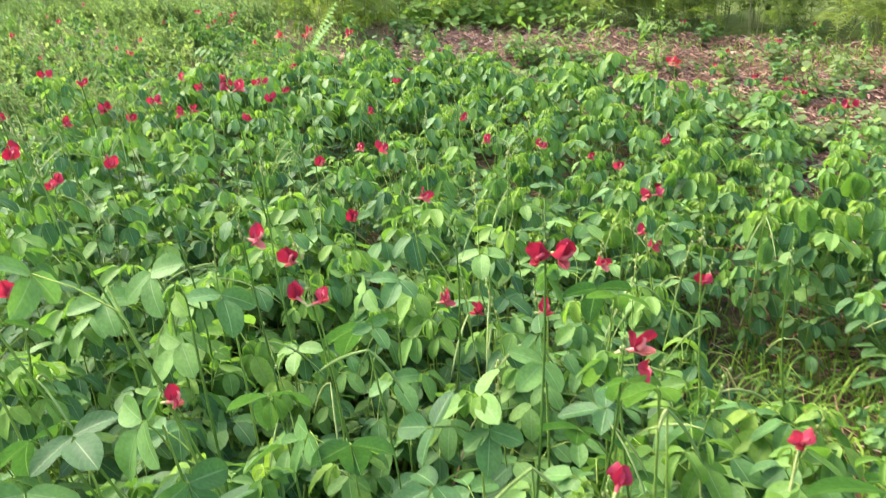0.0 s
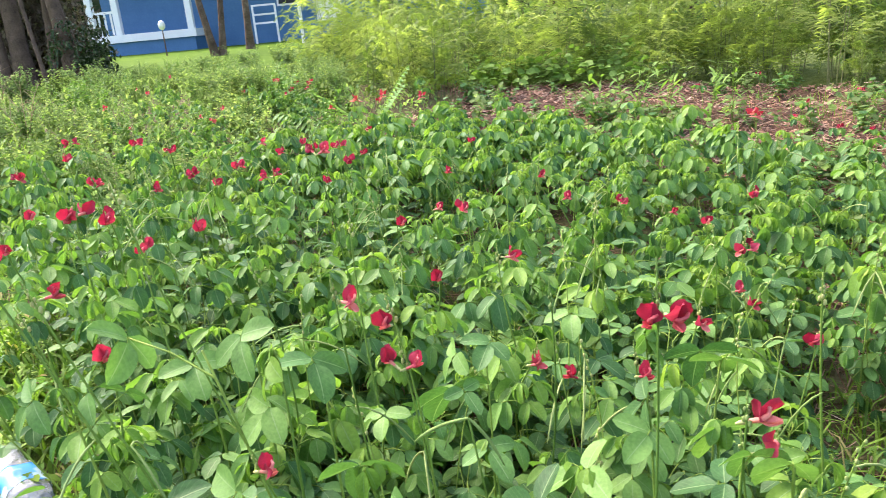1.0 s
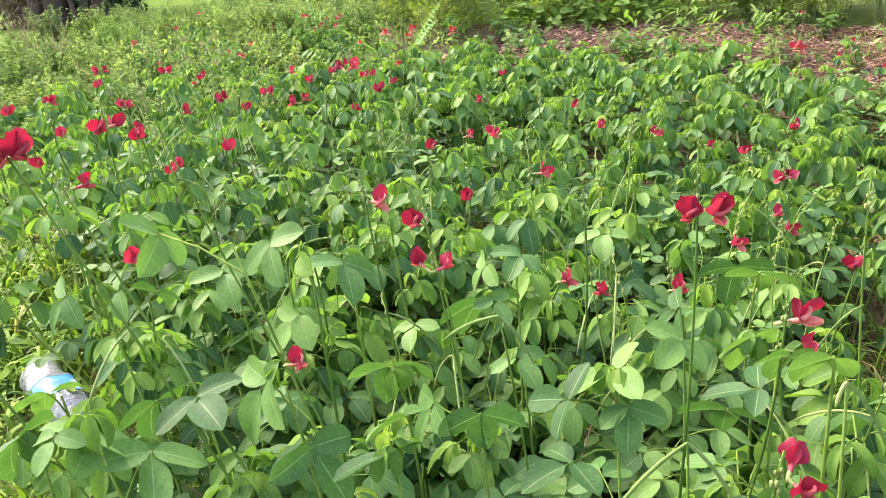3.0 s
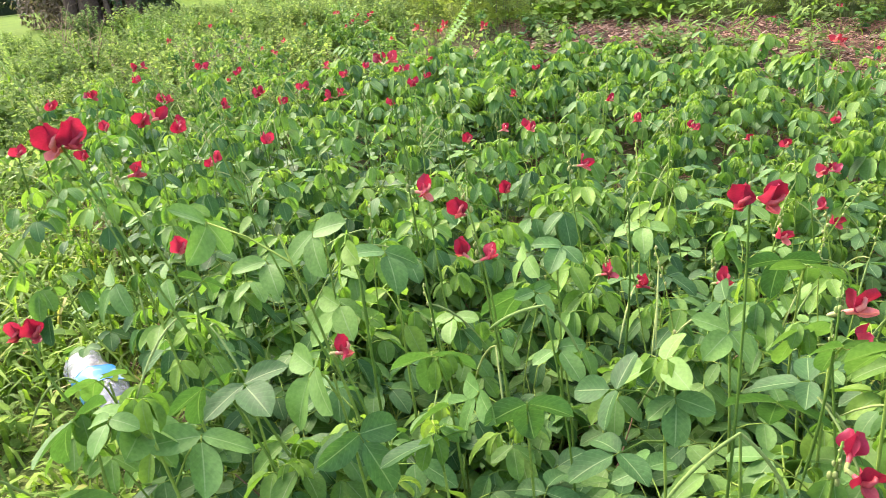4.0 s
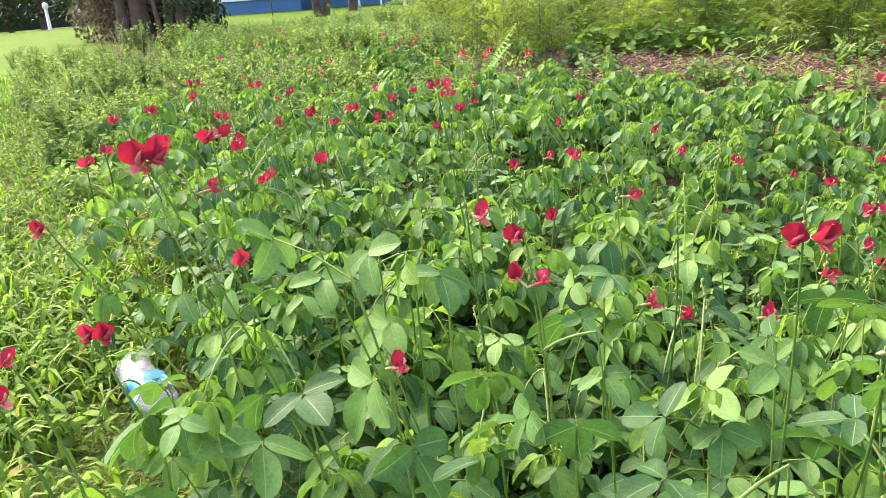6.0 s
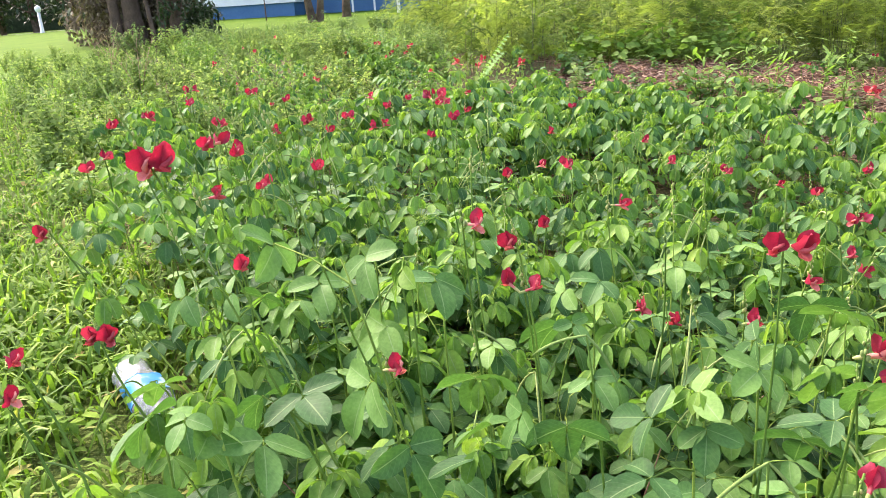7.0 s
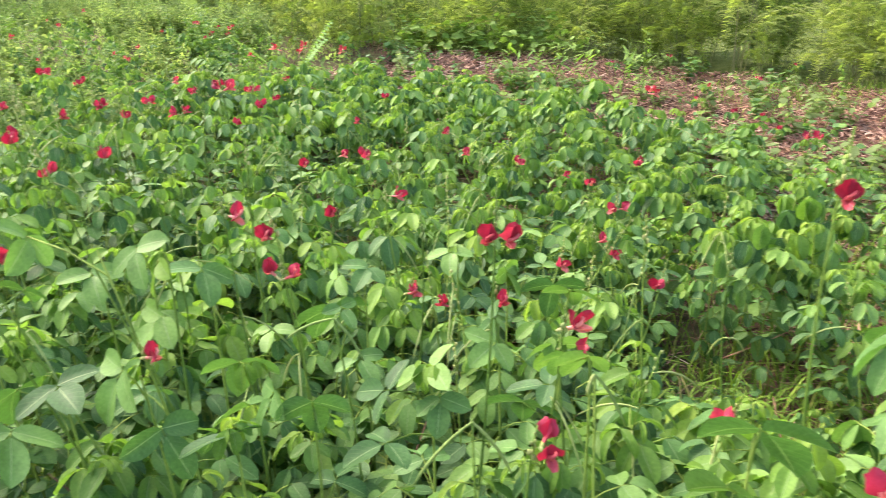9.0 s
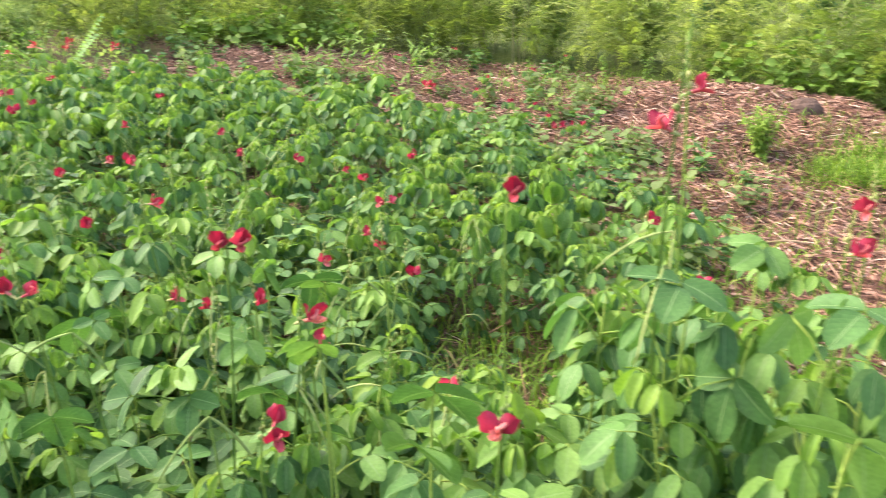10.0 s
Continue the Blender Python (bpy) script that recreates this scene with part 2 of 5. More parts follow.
def blade(length, width, fold, droop, rows=6, cols=4, shape=0.75, wave=0.0, phase=0.0, tip=0.06):
    """One leaflet from its base along +x, its face up: folded along the midrib and drooping towards the tip."""
    verts, uvs, faces = [], [], []
    x = z = 0.0
    for i in range(rows + 1):
        v = i / rows
        ang = -droop * v
        if i:
            x += length / rows * math.cos(ang)
            z += length / rows * math.sin(ang)
        w = width / 2 * max(0.03, petal_or_leaf(v, shape) if 0 < v < 1 else tip)
        for c in range(cols + 1):
            s = 2 * c / cols - 1
            up = abs(s) * w * math.sin(fold) + wave * width * math.sin(v * 7 + phase) * s * abs(s)
            verts.append((x - up * math.sin(ang), s * w * math.cos(fold), z + up * math.cos(ang)))
            uvs.append((0.5 + 0.5 * s, v))
    for i in range(rows):
        for c in range(cols):
            a = i * (cols + 1) + c
            faces.append((a, a + 1, a + cols + 2, a + cols + 1))
    return np.array(verts), faces, uvs


def part(name, me, parent, at=None, label=""):
    ob = new(name, me)
    ob.parent = parent
    if at is not None:
        ob.matrix_basis = at
    if label:
        ob["label"] = label
    return ob


def thing(name, at, label, category, group="", kind=""):
    ob = new(name)
    ob.empty_display_size = 0.05
    ob.matrix_basis = at
    return tagged(ob, label, category, group, kind)


# ---- the lie of the land ----


def smooth(a, b, v):
    t = np.clip((v - a) / (b - a), 0, 1)
    return t * t * (3 - 2 * t)


def land(x, y):
    """Height of the ground: almost level near by, a low bank behind, a mulch heap, a slow rise to the house."""
    x, y = np.asarray(x, float), np.asarray(y, float)
    r = np.hypot(x, y)
    z = 0.02 - 0.06 * np.clip(x, -1.6, 1.8) * (1 - smooth(6, 14, r))
    z = z + 0.20 * smooth(2.6, 6.0, y) + 0.50 * smooth(9, 38, r) * (1 - 0.55 * smooth(0.55, 0.72, -x / np.maximum(r, 0.1)))
    z = z + 0.22 * np.exp(-((x - 2.9) ** 2 + (y - 3.7) ** 2) / 0.8)
    bed = np.clip(smooth(0.8, 1.4, x) * smooth(1.2, 2.2, y) + smooth(3.4, 4.4, y) * smooth(-0.8, -0.2, x), 0, 1) * (1 - smooth(6, 8, r))
    z = z + 0.026 * bed * (np.sin(7.1 * x + 3.2 * y) * np.sin(5.3 * y - 4.1 * x) + 0.7 * np.sin(13.3 * x - 2.7 * y + 1) * np.sin(10.9 * y + 3 * x))
    z = z + 0.012 * np.sin(x * 5.1 + y * 2.3) * np.cos(y * 4.3 - x) * (1 - smooth(8, 14, r))
    return z


def fennel_line(x):
    return np.where(np.asarray(x) > 0, 6.6 - 0.08 * x - 0.20 * np.square(x), 6.6 - 0.55 * np.asarray(x))


def field_left(y):
    return float(np.interp(y, [0.0, 0.4, 0.7, 0.95, 1.6, 2.7, 5.0, 9.0], [-0.30, -0.36, -0.50, -0.64, -1.15, -2.2, -3.9, -7.0]))


def field_right(y):
    return float(np.interp(y, [0.0, 1.0, 1.6, 2.0, 2.8, 3.4, 3.9], [1.15, 1.05, 0.84, 0.76, 0.92, 0.75, -0.2]))


def in_mulch(x, y):
    if y > fennel_line(x) + 0.25 or x > 7:
        return False
    return (y > 3.3 and x > -0.75 - 0.2 * math.sin(y * 3)) or (x > field_right(y) - 0.15 and y > 0.25 + 0.15 * math.sin(x * 3.1))


def canopy(x, y):
    """Height to which the bean leaves reach."""
    c = 0.37 + 0.22 * min(0.6, max(0.0, -x - 0.15)) * (1 if y < 1.9 else 0.6)
    c += 0.17 * math.exp(-((x - 0.60) ** 2 + (y - 0.38) ** 2) / 0.07)
    c -= 0.22 * math.exp(-((x - 0.55) ** 2 + (y - 1.10) ** 2) / 0.08)
    c += 0.05 * math.exp(-((x - 0.75) ** 2 + (y - 1.55) ** 2) / 0.08)
    c -= 0.09 * math.exp(-((x - 0.45) ** 2 + (y - 2.0) ** 2) / 0.15)
    c -= 0.06 * math.exp(-((x + 0.12) / 0.38) ** 4 - ((y - 0.68) / 0.34) ** 4)
    return c

# ---- ground: one sheet out to the horizon ----
xs = np.unique(np.concatenate([-np.geomspace(6, 600, 26), np.arange(-6, 6.01, 0.09), np.geomspace(6, 600, 26)]))
ys = np.unique(np.concatenate([-np.geomspace(2, 600, 24), np.arange(-2, 9.01, 0.09), np.geomspace(9, 600, 30)]))
gx, gy = np.meshgrid(xs, ys)
gz = land(gx, gy)
g = Builder()
nx = len(xs)
gf, gm = [], []
for j in range(len(ys) - 1):
    for i in range(nx - 1):
        gf.append((j * nx + i, j * nx + i + 1, (j + 1) * nx + i + 1, (j + 1) * nx + i))
        cx, cy = (xs[i] + xs[i + 1]) / 2, (ys[j] + ys[j + 1]) / 2
        if in_mulch(cx, cy):
            k = 1
        elif math.hypot(cx, cy) > 15 and cx < -0.12 * cy or cy > 3 and cx < field_left(min(9, cy)) - 0.9:
            k = 2
        elif cy > fennel_line(cx) or cx < field_left(min(9, max(0, cy))) - 0.1 or cy < 0.1 + 0.1 * math.sin(cx * 4):
            k = 3
        else:
            k = 0
        gm.append(k)
g.add(np.stack([gx.ravel(), gy.ravel(), gz.ravel()], 1), gf)
g.m = gm
ground = tagged(new("ground", g.mesh("ground", [SOIL, MULCH, LAWN, SCRUB])), "uneven earth with thatch, mulch bed and mown lawn", "ground", kind="structure")

rng = random.Random(7)


def ru(a, b):
    return rng.uniform(a, b)


def gz_at(x, y):
    return float(land(x, y))


# ---- bean leaves: three leaflets on a stalk ----


def trifoliate(length, width, petiole, rise, pitch, fold, droop, spread, rows=6, cols=4, wave=0.03, roll=0.0, shape=0.72):
    b = Builder()
    e = radians(rise)
    end = np.array([petiole * math.cos(e), 0, petiole * math.sin(e)])
    end2 = end + np.array([length * 0.17, 0, length * 0.02])
    sides = 4 if cols > 2 else 3
    b.add(*tube([(0, 0, 0), end * 0.55 + np.array([0, 0, 0.003]), end, end2], [0.0012, 0.0009, 0.0008, 0.0006], sides), 1)
    for az, at, k, p in ((0, end2, 1.0, pitch), (spread, end, 0.9, pitch * 0.85), (-spread, end, 0.9, pitch * 0.85)):
        q = p + ru(-9, 9)
        v, f, uv = blade(length * k * ru(0.93, 1.07), width * k * ru(0.93, 1.07), fold + ru(-0.1, 0.1), droop + ru(-0.2, 0.2), rows, cols, shape, wave, ru(0, 6))
        m = Matrix.Translation(at) @ Matrix.Rotation(radians(az + ru(-9, 9)), 4, "Z") @ Matrix.Rotation(radians(q), 4, "Y") @ Matrix.Rotation(radians(roll + ru(-16, 16)), 4, "X")
        b.add(moved(v, m), f, 0, uv)
    return b


MATURE, CROWN, HANG, TIPS, YOUNG = [], [], [], [], []
for i in range(12):
    ln = ru(0.036, 0.051)
    bb = trifoliate(ln, ln * ru(0.56, 0.66), ru(0.030, 0.055), ru(5, 45), 2 + 3.4 * i, ru(0.14, 0.40), ru(0.1, 0.5), ru(66, 96))
    MATURE.append(bb.mesh("leaf", [LEAF, STEM]))
for i in range(12):
    ln = ru(0.036, 0.051)
    bb = trifoliate(ln, ln * ru(0.52, 0.64), ru(0.022, 0.042), ru(15, 60), ru(28, 70), ru(0.18, 0.50), ru(0.1, 0.6), ru(56, 90), 7)
    CROWN.append(bb.mesh("leaf", [LEAF_CROWN if i % 2 else LEAF, STEM]))
for i in range(9):
    ln = ru(0.036, 0.050)
    bb = trifoliate(ln, ln * ru(0.54, 0.66), ru(0.022, 0.045), ru(0, 45), ru(58, 86), ru(0.10, 0.40), ru(0.0, 0.4), ru(60, 92))
    HANG.append(bb.mesh("leaf", [LEAF, STEM]))
for i in range(8):
    ln = ru(0.020, 0.036)
    bb = trifoliate(ln, ln * ru(0.36, 0.50), ru(0.008, 0.020), ru(25, 80), ru(5, 45), ru(0.5, 1.0), ru(0.8, 1.6), ru(35, 75))
    TIPS.append(bb.mesh("leaf", [LEAF_YOUNG, STEM]))
for i in range(5):
    bb = trifoliate(0.034 + 0.003 * i, 0.0175 + 0.0017 * i, ru(0.012, 0.024), ru(45, 75), 40 + 8 * i, ru(0.2, 0.5), ru(0.5, 1.1), ru(50, 85))
    YOUNG.append(bb.mesh("leaf", [LEAF_YOUNG if i % 2 else LEAF_CROWN, STEM]))


def stem_line(base, top, bend, steps=6):
    base, top = np.asarray(base, float), np.asarray(top, float)
    mid = (base + top) / 2 + np.asarray(bend, float)
    t = np.linspace(0, 1, steps)[:, None]
    return (1 - t) ** 2 * base + 2 * t * (1 - t) * mid + t * t * top


def along(line, t):
    s = t * (len(line) - 1)
    i = min(len(line) - 2, int(s))
    return line[i] + (line[i + 1] - line[i]) * (s - i)


def leaf_pose(at, az, tilt=0.0, size=1.0):
    return Matrix.Translation(at) @ Matrix.Rotation(az, 4, "Z") @ Matrix.Rotation(tilt, 4, "Y") @ Matrix.Diagonal((size, size, size, 1))


def leafy_stem(plant, line, first, count, thick, young=3, start_az=None, last=0.98, hang=False):
    """A stem part along a line and its leaves, spiralling up it."""
    b = Builder()
    b.add(*tube(line, np.linspace(thick, thick * 0.45, len(line)), 6), 0)
    part("stem", b.mesh("stem", [STEM]), plant)
    az = ru(0, 6.28) if start_az is None else start_az
    for k in range(count):
        t = first + (last - first) * k / max(1, count - 1)
        az += 2.4 + ru(-0.4, 0.4)
        fresh = k >= count - young
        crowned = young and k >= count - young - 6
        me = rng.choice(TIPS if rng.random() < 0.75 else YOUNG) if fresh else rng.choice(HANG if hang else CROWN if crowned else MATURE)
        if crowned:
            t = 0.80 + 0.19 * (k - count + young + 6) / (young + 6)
        if fresh:
            t = last
        part("leaf", me, plant, leaf_pose(along(line, t), az, ru(-0.25, 0.2), ru(0.85, 1.1) if not fresh else ru(0.75, 1.1)))
    return line


# ---- flowers: two broad red wings round a curled pink throat ----


def wing_mesh(lean, turn, forward, width):
    """A rounded, cupped petal at the end of the flower's tube."""
    v, f, uv = blade(0.0195, width, 0.30, 0.5, 7, 6, 1.0, 0.10, lean * 0.13, 0.35)
    b = Builder()
    m = Matrix.Translation((0.006, 0, 0.001)) @ Matrix.Rotation(radians(lean), 4, "X") @ Matrix.Rotation(radians(turn), 4, "Z") @ Matrix.Rotation(radians(-88 + forward), 4, "Y")
    b.add(moved(v, m), f, 0, uv)
    return b.mesh("wing_petal", [PETAL])


def throat_mesh(curl):
    b = Builder()
    for s in (-1, 1):
        v, f, uv = blade(0.0155, 0.0105, 0.4, -curl, 6, 4, 1.0, 0.05, s, 0.3)
        m = Matrix.Translation((0.005, 0, 0)) @ Matrix.Rotation(radians(16 * s), 4, "Z") @ Matrix.Rotation(radians(28), 4, "Y") @ Matrix.Rotation(radians(30 * s), 4, "X")
        b.add(moved(v, m), f, 0, uv)
    line = [(-0.008, 0, -0.002), (0.0, 0, 0.0), (0.006, 0, 0.001), (0.011, 0.001, 0.004), (0.012, 0.004, 0.008), (0.009, 0.006, 0.010)]
    b.add(*tube(line, [0.0013, 0.0019, 0.0025, 0.0024, 0.0018, 0.0012], 6), 0)
    b.add(*tube([(-0.012, 0, -0.003), (-0.009, 0, -0.002), (-0.003, 0, -0.001)], [0.0008, 0.0017, 0.0021], 6), 1)
    return b.mesh("flower", [THROAT, BUD])


WINGS = [(wing_mesh(38, 20, 0, 0.0165), wing_mesh(-42, -20, 14, 0.0165)), (wing_mesh(50, 15, 18, 0.017), wing_mesh(-22, -25, -14, 0.016)),
         (wing_mesh(10, 30, -20, 0.016), wing_mesh(-62, -20, 34, 0.017)), (wing_mesh(58, 20, 32, 0.0165), wing_mesh(-14, -40, -18, 0.016)),
         (wing_mesh(44, 30, 26, 0.0175), wing_mesh(-48, -28, 8, 0.0175)), (wing_mesh(70, 35, 20, 0.016), wing_mesh(-40, -10, -10, 0.0155))]
CLOSED = [(wing_mesh(16, 18, 0, 0.0180), wing_mesh(-18, -18, 6, 0.0180)), (wing_mesh(24, 12, 8, 0.0185), wing_mesh(-10, -22, -2, 0.0175))]
THROATS = [throat_mesh(c) for c in (0.4, 0.9, 1.3)]


def flower(plant, at, facing, tip=0.0, size=1.0, lean=0.0, wings=None):
    m = Matrix.Translation(at) @ Matrix.Rotation(facing, 4, "Z") @ Matrix.Rotation(tip, 4, "Y") @ Matrix.Rotation(lean, 4, "X") @ Matrix.Diagonal((size, size, size, 1))
    f = part("flower", rng.choice(THROATS), plant, m, "red pea flower with a pink throat")
    a, c = rng.choice(wings or (WINGS if rng.random() < 0.7 else CLOSED))
    part("wing_petal", a, f)
    part("wing_petal", c, f)


def stalk_with_buds(plant, start, end, bend, thick=0.0016, buds=9, bud_len=0.05):
    """A wiry flower stalk; its last stretch carries small buds."""
    b = Builder()
    line = stem_line(start, end, bend, 7)
    b.add(*tube(line, np.linspace(thick, thick * 0.6, 7), 5), 0)
    d = line[-1] - line[-2]
    d /= np.linalg.norm(d)
    for k in range(buds):
        t = k / buds
        c = line[-1] - d * bud_len * (1 - t) + np.array([math.cos(k * 2.3), math.sin(k * 2.3), 0]) * 0.0022 * (1.3 - t)
        r = 0.0019 * (1.25 - t)
        b.add(*ball(c, r, r, r * 1.7, 5, 3), 1)
    part("flower_stalk", b.mesh("flower_stalk", [STALK, BUD]), plant)
    return line


def pod(plant, start, az, length, fall):
    line = [np.array(start) + np.array([math.cos(az), math.sin(az), 0]) * length * t * math.cos(fall) + np.array([0, 0, -math.sin(fall) * length * t + 0.022 * t - 0.042 * t * t]) for t in np.linspace(0, 1, 6)]
    b = Builder()
    b.add(*tube(line, [0.0008, 0.0012, 0.0013, 0.0013, 0.0012, 0.0005], 5), 0)
    part("seed_pod", b.mesh("seed_pod", [POD]), plant)


PLANT_LABEL = "green bean plant with three-part leaves and red flowers"
bases = []


def hero(x, y, z, n=1, bx=None, by=None, face=None, rise=0.05, size=1.0, leaves=None, tip=0.0, pods=0, thick=0.0020, beside=0.0):
    """A bean plant whose topmost flowers stand at x, y, z."""
    bx = ru(-0.05, 0.09) if bx is None else bx
    by = ru(-0.04, 0.06) if by is None else by
    px, py = x + bx, y + by
    g0 = gz_at(px, py)
    bases.append((px, py))
    plant = thing("bean_plant", Matrix.Translation((px, py, g0)), PLANT_LABEL, "plant", "flowering bean plants")
    top = np.array([x - px, y - py, z - g0])
    reach = min(0.92, max(0.35, (canopy(px, py) - 0.03 - g0) / max(0.05, top[2])))
    joint = top * reach + np.array([ru(-0.012, 0.012), ru(-0.012, 0.012), 0])
    line = stem_line((0, 0, -0.01), joint, (ru(-0.04, 0.04), ru(-0.04, 0.04), 0), 8)
    leafy_stem(plant, line, 0.22, leaves or (11 if reach > 0.5 else 8), thick, 2)
    d = top - joint
    d = d / (np.linalg.norm(d) + 1e-9)
    tip_at = top + d * rise + np.array([ru(-0.006, 0.006), ru(-0.006, 0.006), 0])
    side = np.cross(d, (0, 1, 0))
    stalk_with_buds(plant, joint, tip_at, (ru(-0.018, 0.018), ru(-0.018, 0.018), 0), bud_len=max(0.03, rise * 0.9))
    f0 = face if face is not None else math.atan2(-y, -x) + ru(-1.0, 1.0)
    for k in range(n):
        turn = f0 + k * 2.6 + ru(-0.3, 0.3) * (k > 0)
        drop = 0.016 * (k // 2)
        c = top + np.array([math.cos(turn) * 0.010, math.sin(turn) * 0.010, -drop])
        if beside:
            turn = f0 + (0.35 if k else -0.35)
            c = top + np.array([beside if k else -beside, 0.0, 0.003 * k])
        flower(plant, c, turn, tip + ru(-0.3, 0.15), size * ru(0.92, 1.08), ru(-0.3, 0.3), CLOSED if beside else None)
    for k in range(pods or (rng.choice((0, 0, 1, 2)) if z > 0.3 else 0)):
        pod(plant, joint + (top - joint) * 0.5, ru(0, 6.28), ru(0.06, 0.085), ru(0.3, 1.0))
    return plant


def leaf_plant(px, py, leaves):
    """A bean plant known leaf by leaf; each leaf: joint x, y, z, turn, droop, roll, leaflet length and spread."""
    g0 = gz_at(px, py)
    bases.append((px, py))
    plant = thing("bean_plant", Matrix.Translation((px, py, g0)), "green bean plant with broad three-part leaves", "plant", "flowering bean plants")
    top = max(q[2] for q in leaves) - g0
    mx, my = leaves[-1][0] - px, leaves[-1][1] - py
    line = stem_line((0, 0, -0.01), (mx * 0.6, my * 0.6, top - 0.01), (ru(-0.015, 0.015), ru(-0.01, 0.02), 0), 7)
    leafy_stem(plant, line, 0.22, 4 if px > -0.4 else 1, 0.0026, 0, None, 0.62)
    for x, y, z, az, pitch, roll, ln, spread in leaves:
        joint = Vector((x - px, y - py, z - g0))
        b = trifoliate(ln * 0.93, ln * ru(0.54, 0.62), 0.0, 0, 0, 0.28, 0.32, spread, 7, 4, 0.03)
        m = Matrix.Translation(joint) @ Matrix.Rotation(radians(az), 4, "Z") @ Matrix.Rotation(radians(pitch), 4, "Y") @ Matrix.Rotation(radians(roll), 4, "X")
        whole = Builder()
        whole.add(moved(np.concatenate(b.v), m), b.f, 0, np.concatenate(b.uv))
        whole.m = b.m
        foot = along(line, min(0.97, max(0.3, (joint.z - 0.03) / max(0.05, top))))
        j = np.array(joint)
        whole.add(*tube([foot, (foot + j) / 2 + np.array([0, 0, 0.006]), j], [0.0013, 0.001, 0.0009], 5), 1)
        fresh = pitch > 55 and ln < 0.047
        part("leaf", whole.mesh("leaf", [LEAF_CROWN if fresh else LEAF, STEM]), plant)
    if rng.random() < 0.5:
        for k in range(3):
            part("leaf", rng.choice(YOUNG), plant, leaf_pose(line[-1], ru(0, 6.28), ru(-0.3, 0.2), ru(0.6, 0.9)))


# flowers that stand out, near ones first
hero(-0.483, 0.611, 0.642, 2, 0.24, 0.02, -0.9, 0.10, 1.25, leaves=7, pods=1, thick=0.0042, beside=0.0055)
hero(-0.440, 0.618, 0.612, 1, 0.20, 0.03, 0.4, 0.02, 0.8)
hero(-0.198, 0.740, 0.553, 1, 0.02, -0.01, -0.6, 0.03)
hero(-0.140, 0.721, 0.535, 1, 0.035, 0.0, -1.7, 0.03, 1.05)
hero(-0.137, 0.724, 0.483, 2, 0.05, 0.01, -0.2, 0.03, 0.95, pods=2)
hero(-0.164, 1.194, 0.415, 1, 0.0, 0.03, -1.2)
hero(0.112, 0.636, 0.560, 2, -0.03, -0.05, -1.65, 0.055, 1.05, beside=0.0085)
hero(-0.017, 1.004, 0.347, 1, 0.02, 0.02, -0.5)
hero(0.060, 0.985, 0.332, 1, 0.02, 0.03, 3.0)
hero(-0.260, 0.610, 0.438, 1, 0.09, 0.02, -0.3, 0.02)
hero(-0.607, 0.633, 0.440, 2, 0.22, -0.04, -1.1, 0.03, 1.1, beside=0.009)
hero(-0.607, 0.501, 0.480, 1, 0.26, -0.05, -0.3, 0.02, 0.8, leaves=4)
hero(-0.570, 0.455, 0.468, 1, 0.22, -0.04, -0.3, 0.02, 0.8, leaves=4)
hero(-0.697, 1.073, 0.585, 2, 0.05, 0.02, -1.4, 0.05, 1.15)
hero(-0.716, 1.186, 0.546, 2, 0.05, 0.02, -1.0, 0.02, 1.2)
hero(-0.633, 1.327, 0.488, 2, 0.08, 0.0, -0.6)
hero(-0.764, 1.361, 0.444, 2, 0.02, 0.02, -1.2)
hero(-0.778, 1.915, 0.501, 2, 0.05, 0.0, -1.5)
hero(-0.368, 1.284, 0.623, 2, 0.08, -0.02, -0.4, 0.05)
hero(-0.560, 1.972, 0.437, 1, 0.02, 0.0, -1.2)
hero(-0.244, 1.749, 0.398, 1)
hero(-0.049, 1.105, 0.476, 1, 0.03, -0.02, -0.4, 0.02)
hero(0.224, 2.071, 0.305, 2)
hero(-0.225, 2.704, 0.408, 1)
hero(0.354, 2.079, 0.270, 1)
hero(0.179, 0.639, 0.464, 1, -0.015, -0.03, -0.3, 0.03, 1.2)
hero(0.186, 0.636, 0.434, 1, -0.02, -0.03, -0.5, 0.02, 1.1, leaves=4)
hero(0.503, 1.788, 0.262, 1)
hero(0.961, 1.875, 0.423, 2)
hero(0.400, 0.544, 0.635, 1, 0.01, 0.02, -1.9, 0.06, 1.0)
hero(0.308, 0.260, 0.556, 1, 0.06, 0.02, -2.2, 0.03)
hero(0.145, 0.468, 0.432, 2, 0.03, 0.02, -1.2, 0.02, 0.95)
hero(0.228, 1.088, 0.366, 1)
hero(0.120, 0.897, 0.380, 1)
hero(-0.510, 0.790, 0.476, 1, 0.06, -0.02, -0.8, 0.02)
hero(0.321, 1.252, 0.351, 1)
hero(0.401, 1.494, 0.339, 2)
hero(0.381, 1.755, 0.330, 1)
hero(0.564, 2.039, 0.315, 2)
hero(0.061, 1.831, 0.385, 1)
hero(-0.162, 1.624, 0.423, 2)
hero(-0.269, 1.482, 0.435, 1)
hero(-0.219, 2.028, 0.430, 1)
hero(0.006, 2.049, 0.399, 1)
hero(-0.953, 1.086, 0.542, 1)
hero(-0.834, 0.835, 0.500, 1, 0.25, 0.02, -1.4)
hero(-0.848, 1.116, 0.526, 1)
hero(-1.007, 1.193, 0.540, 1)
hero(-0.928, 1.285, 0.538, 1)
hero(-1.226, 1.665, 0.550, 2)
hero(-1.233, 1.527, 0.549, 2)
hero(-1.437, 2.214, 0.560, 2)
hero(-1.276, 1.941, 0.549, 2)
hero(-0.958, 1.545, 0.543, 2)
hero(-1.190, 2.160, 0.549, 2)
hero(-0.832, 1.556, 0.524, 1)
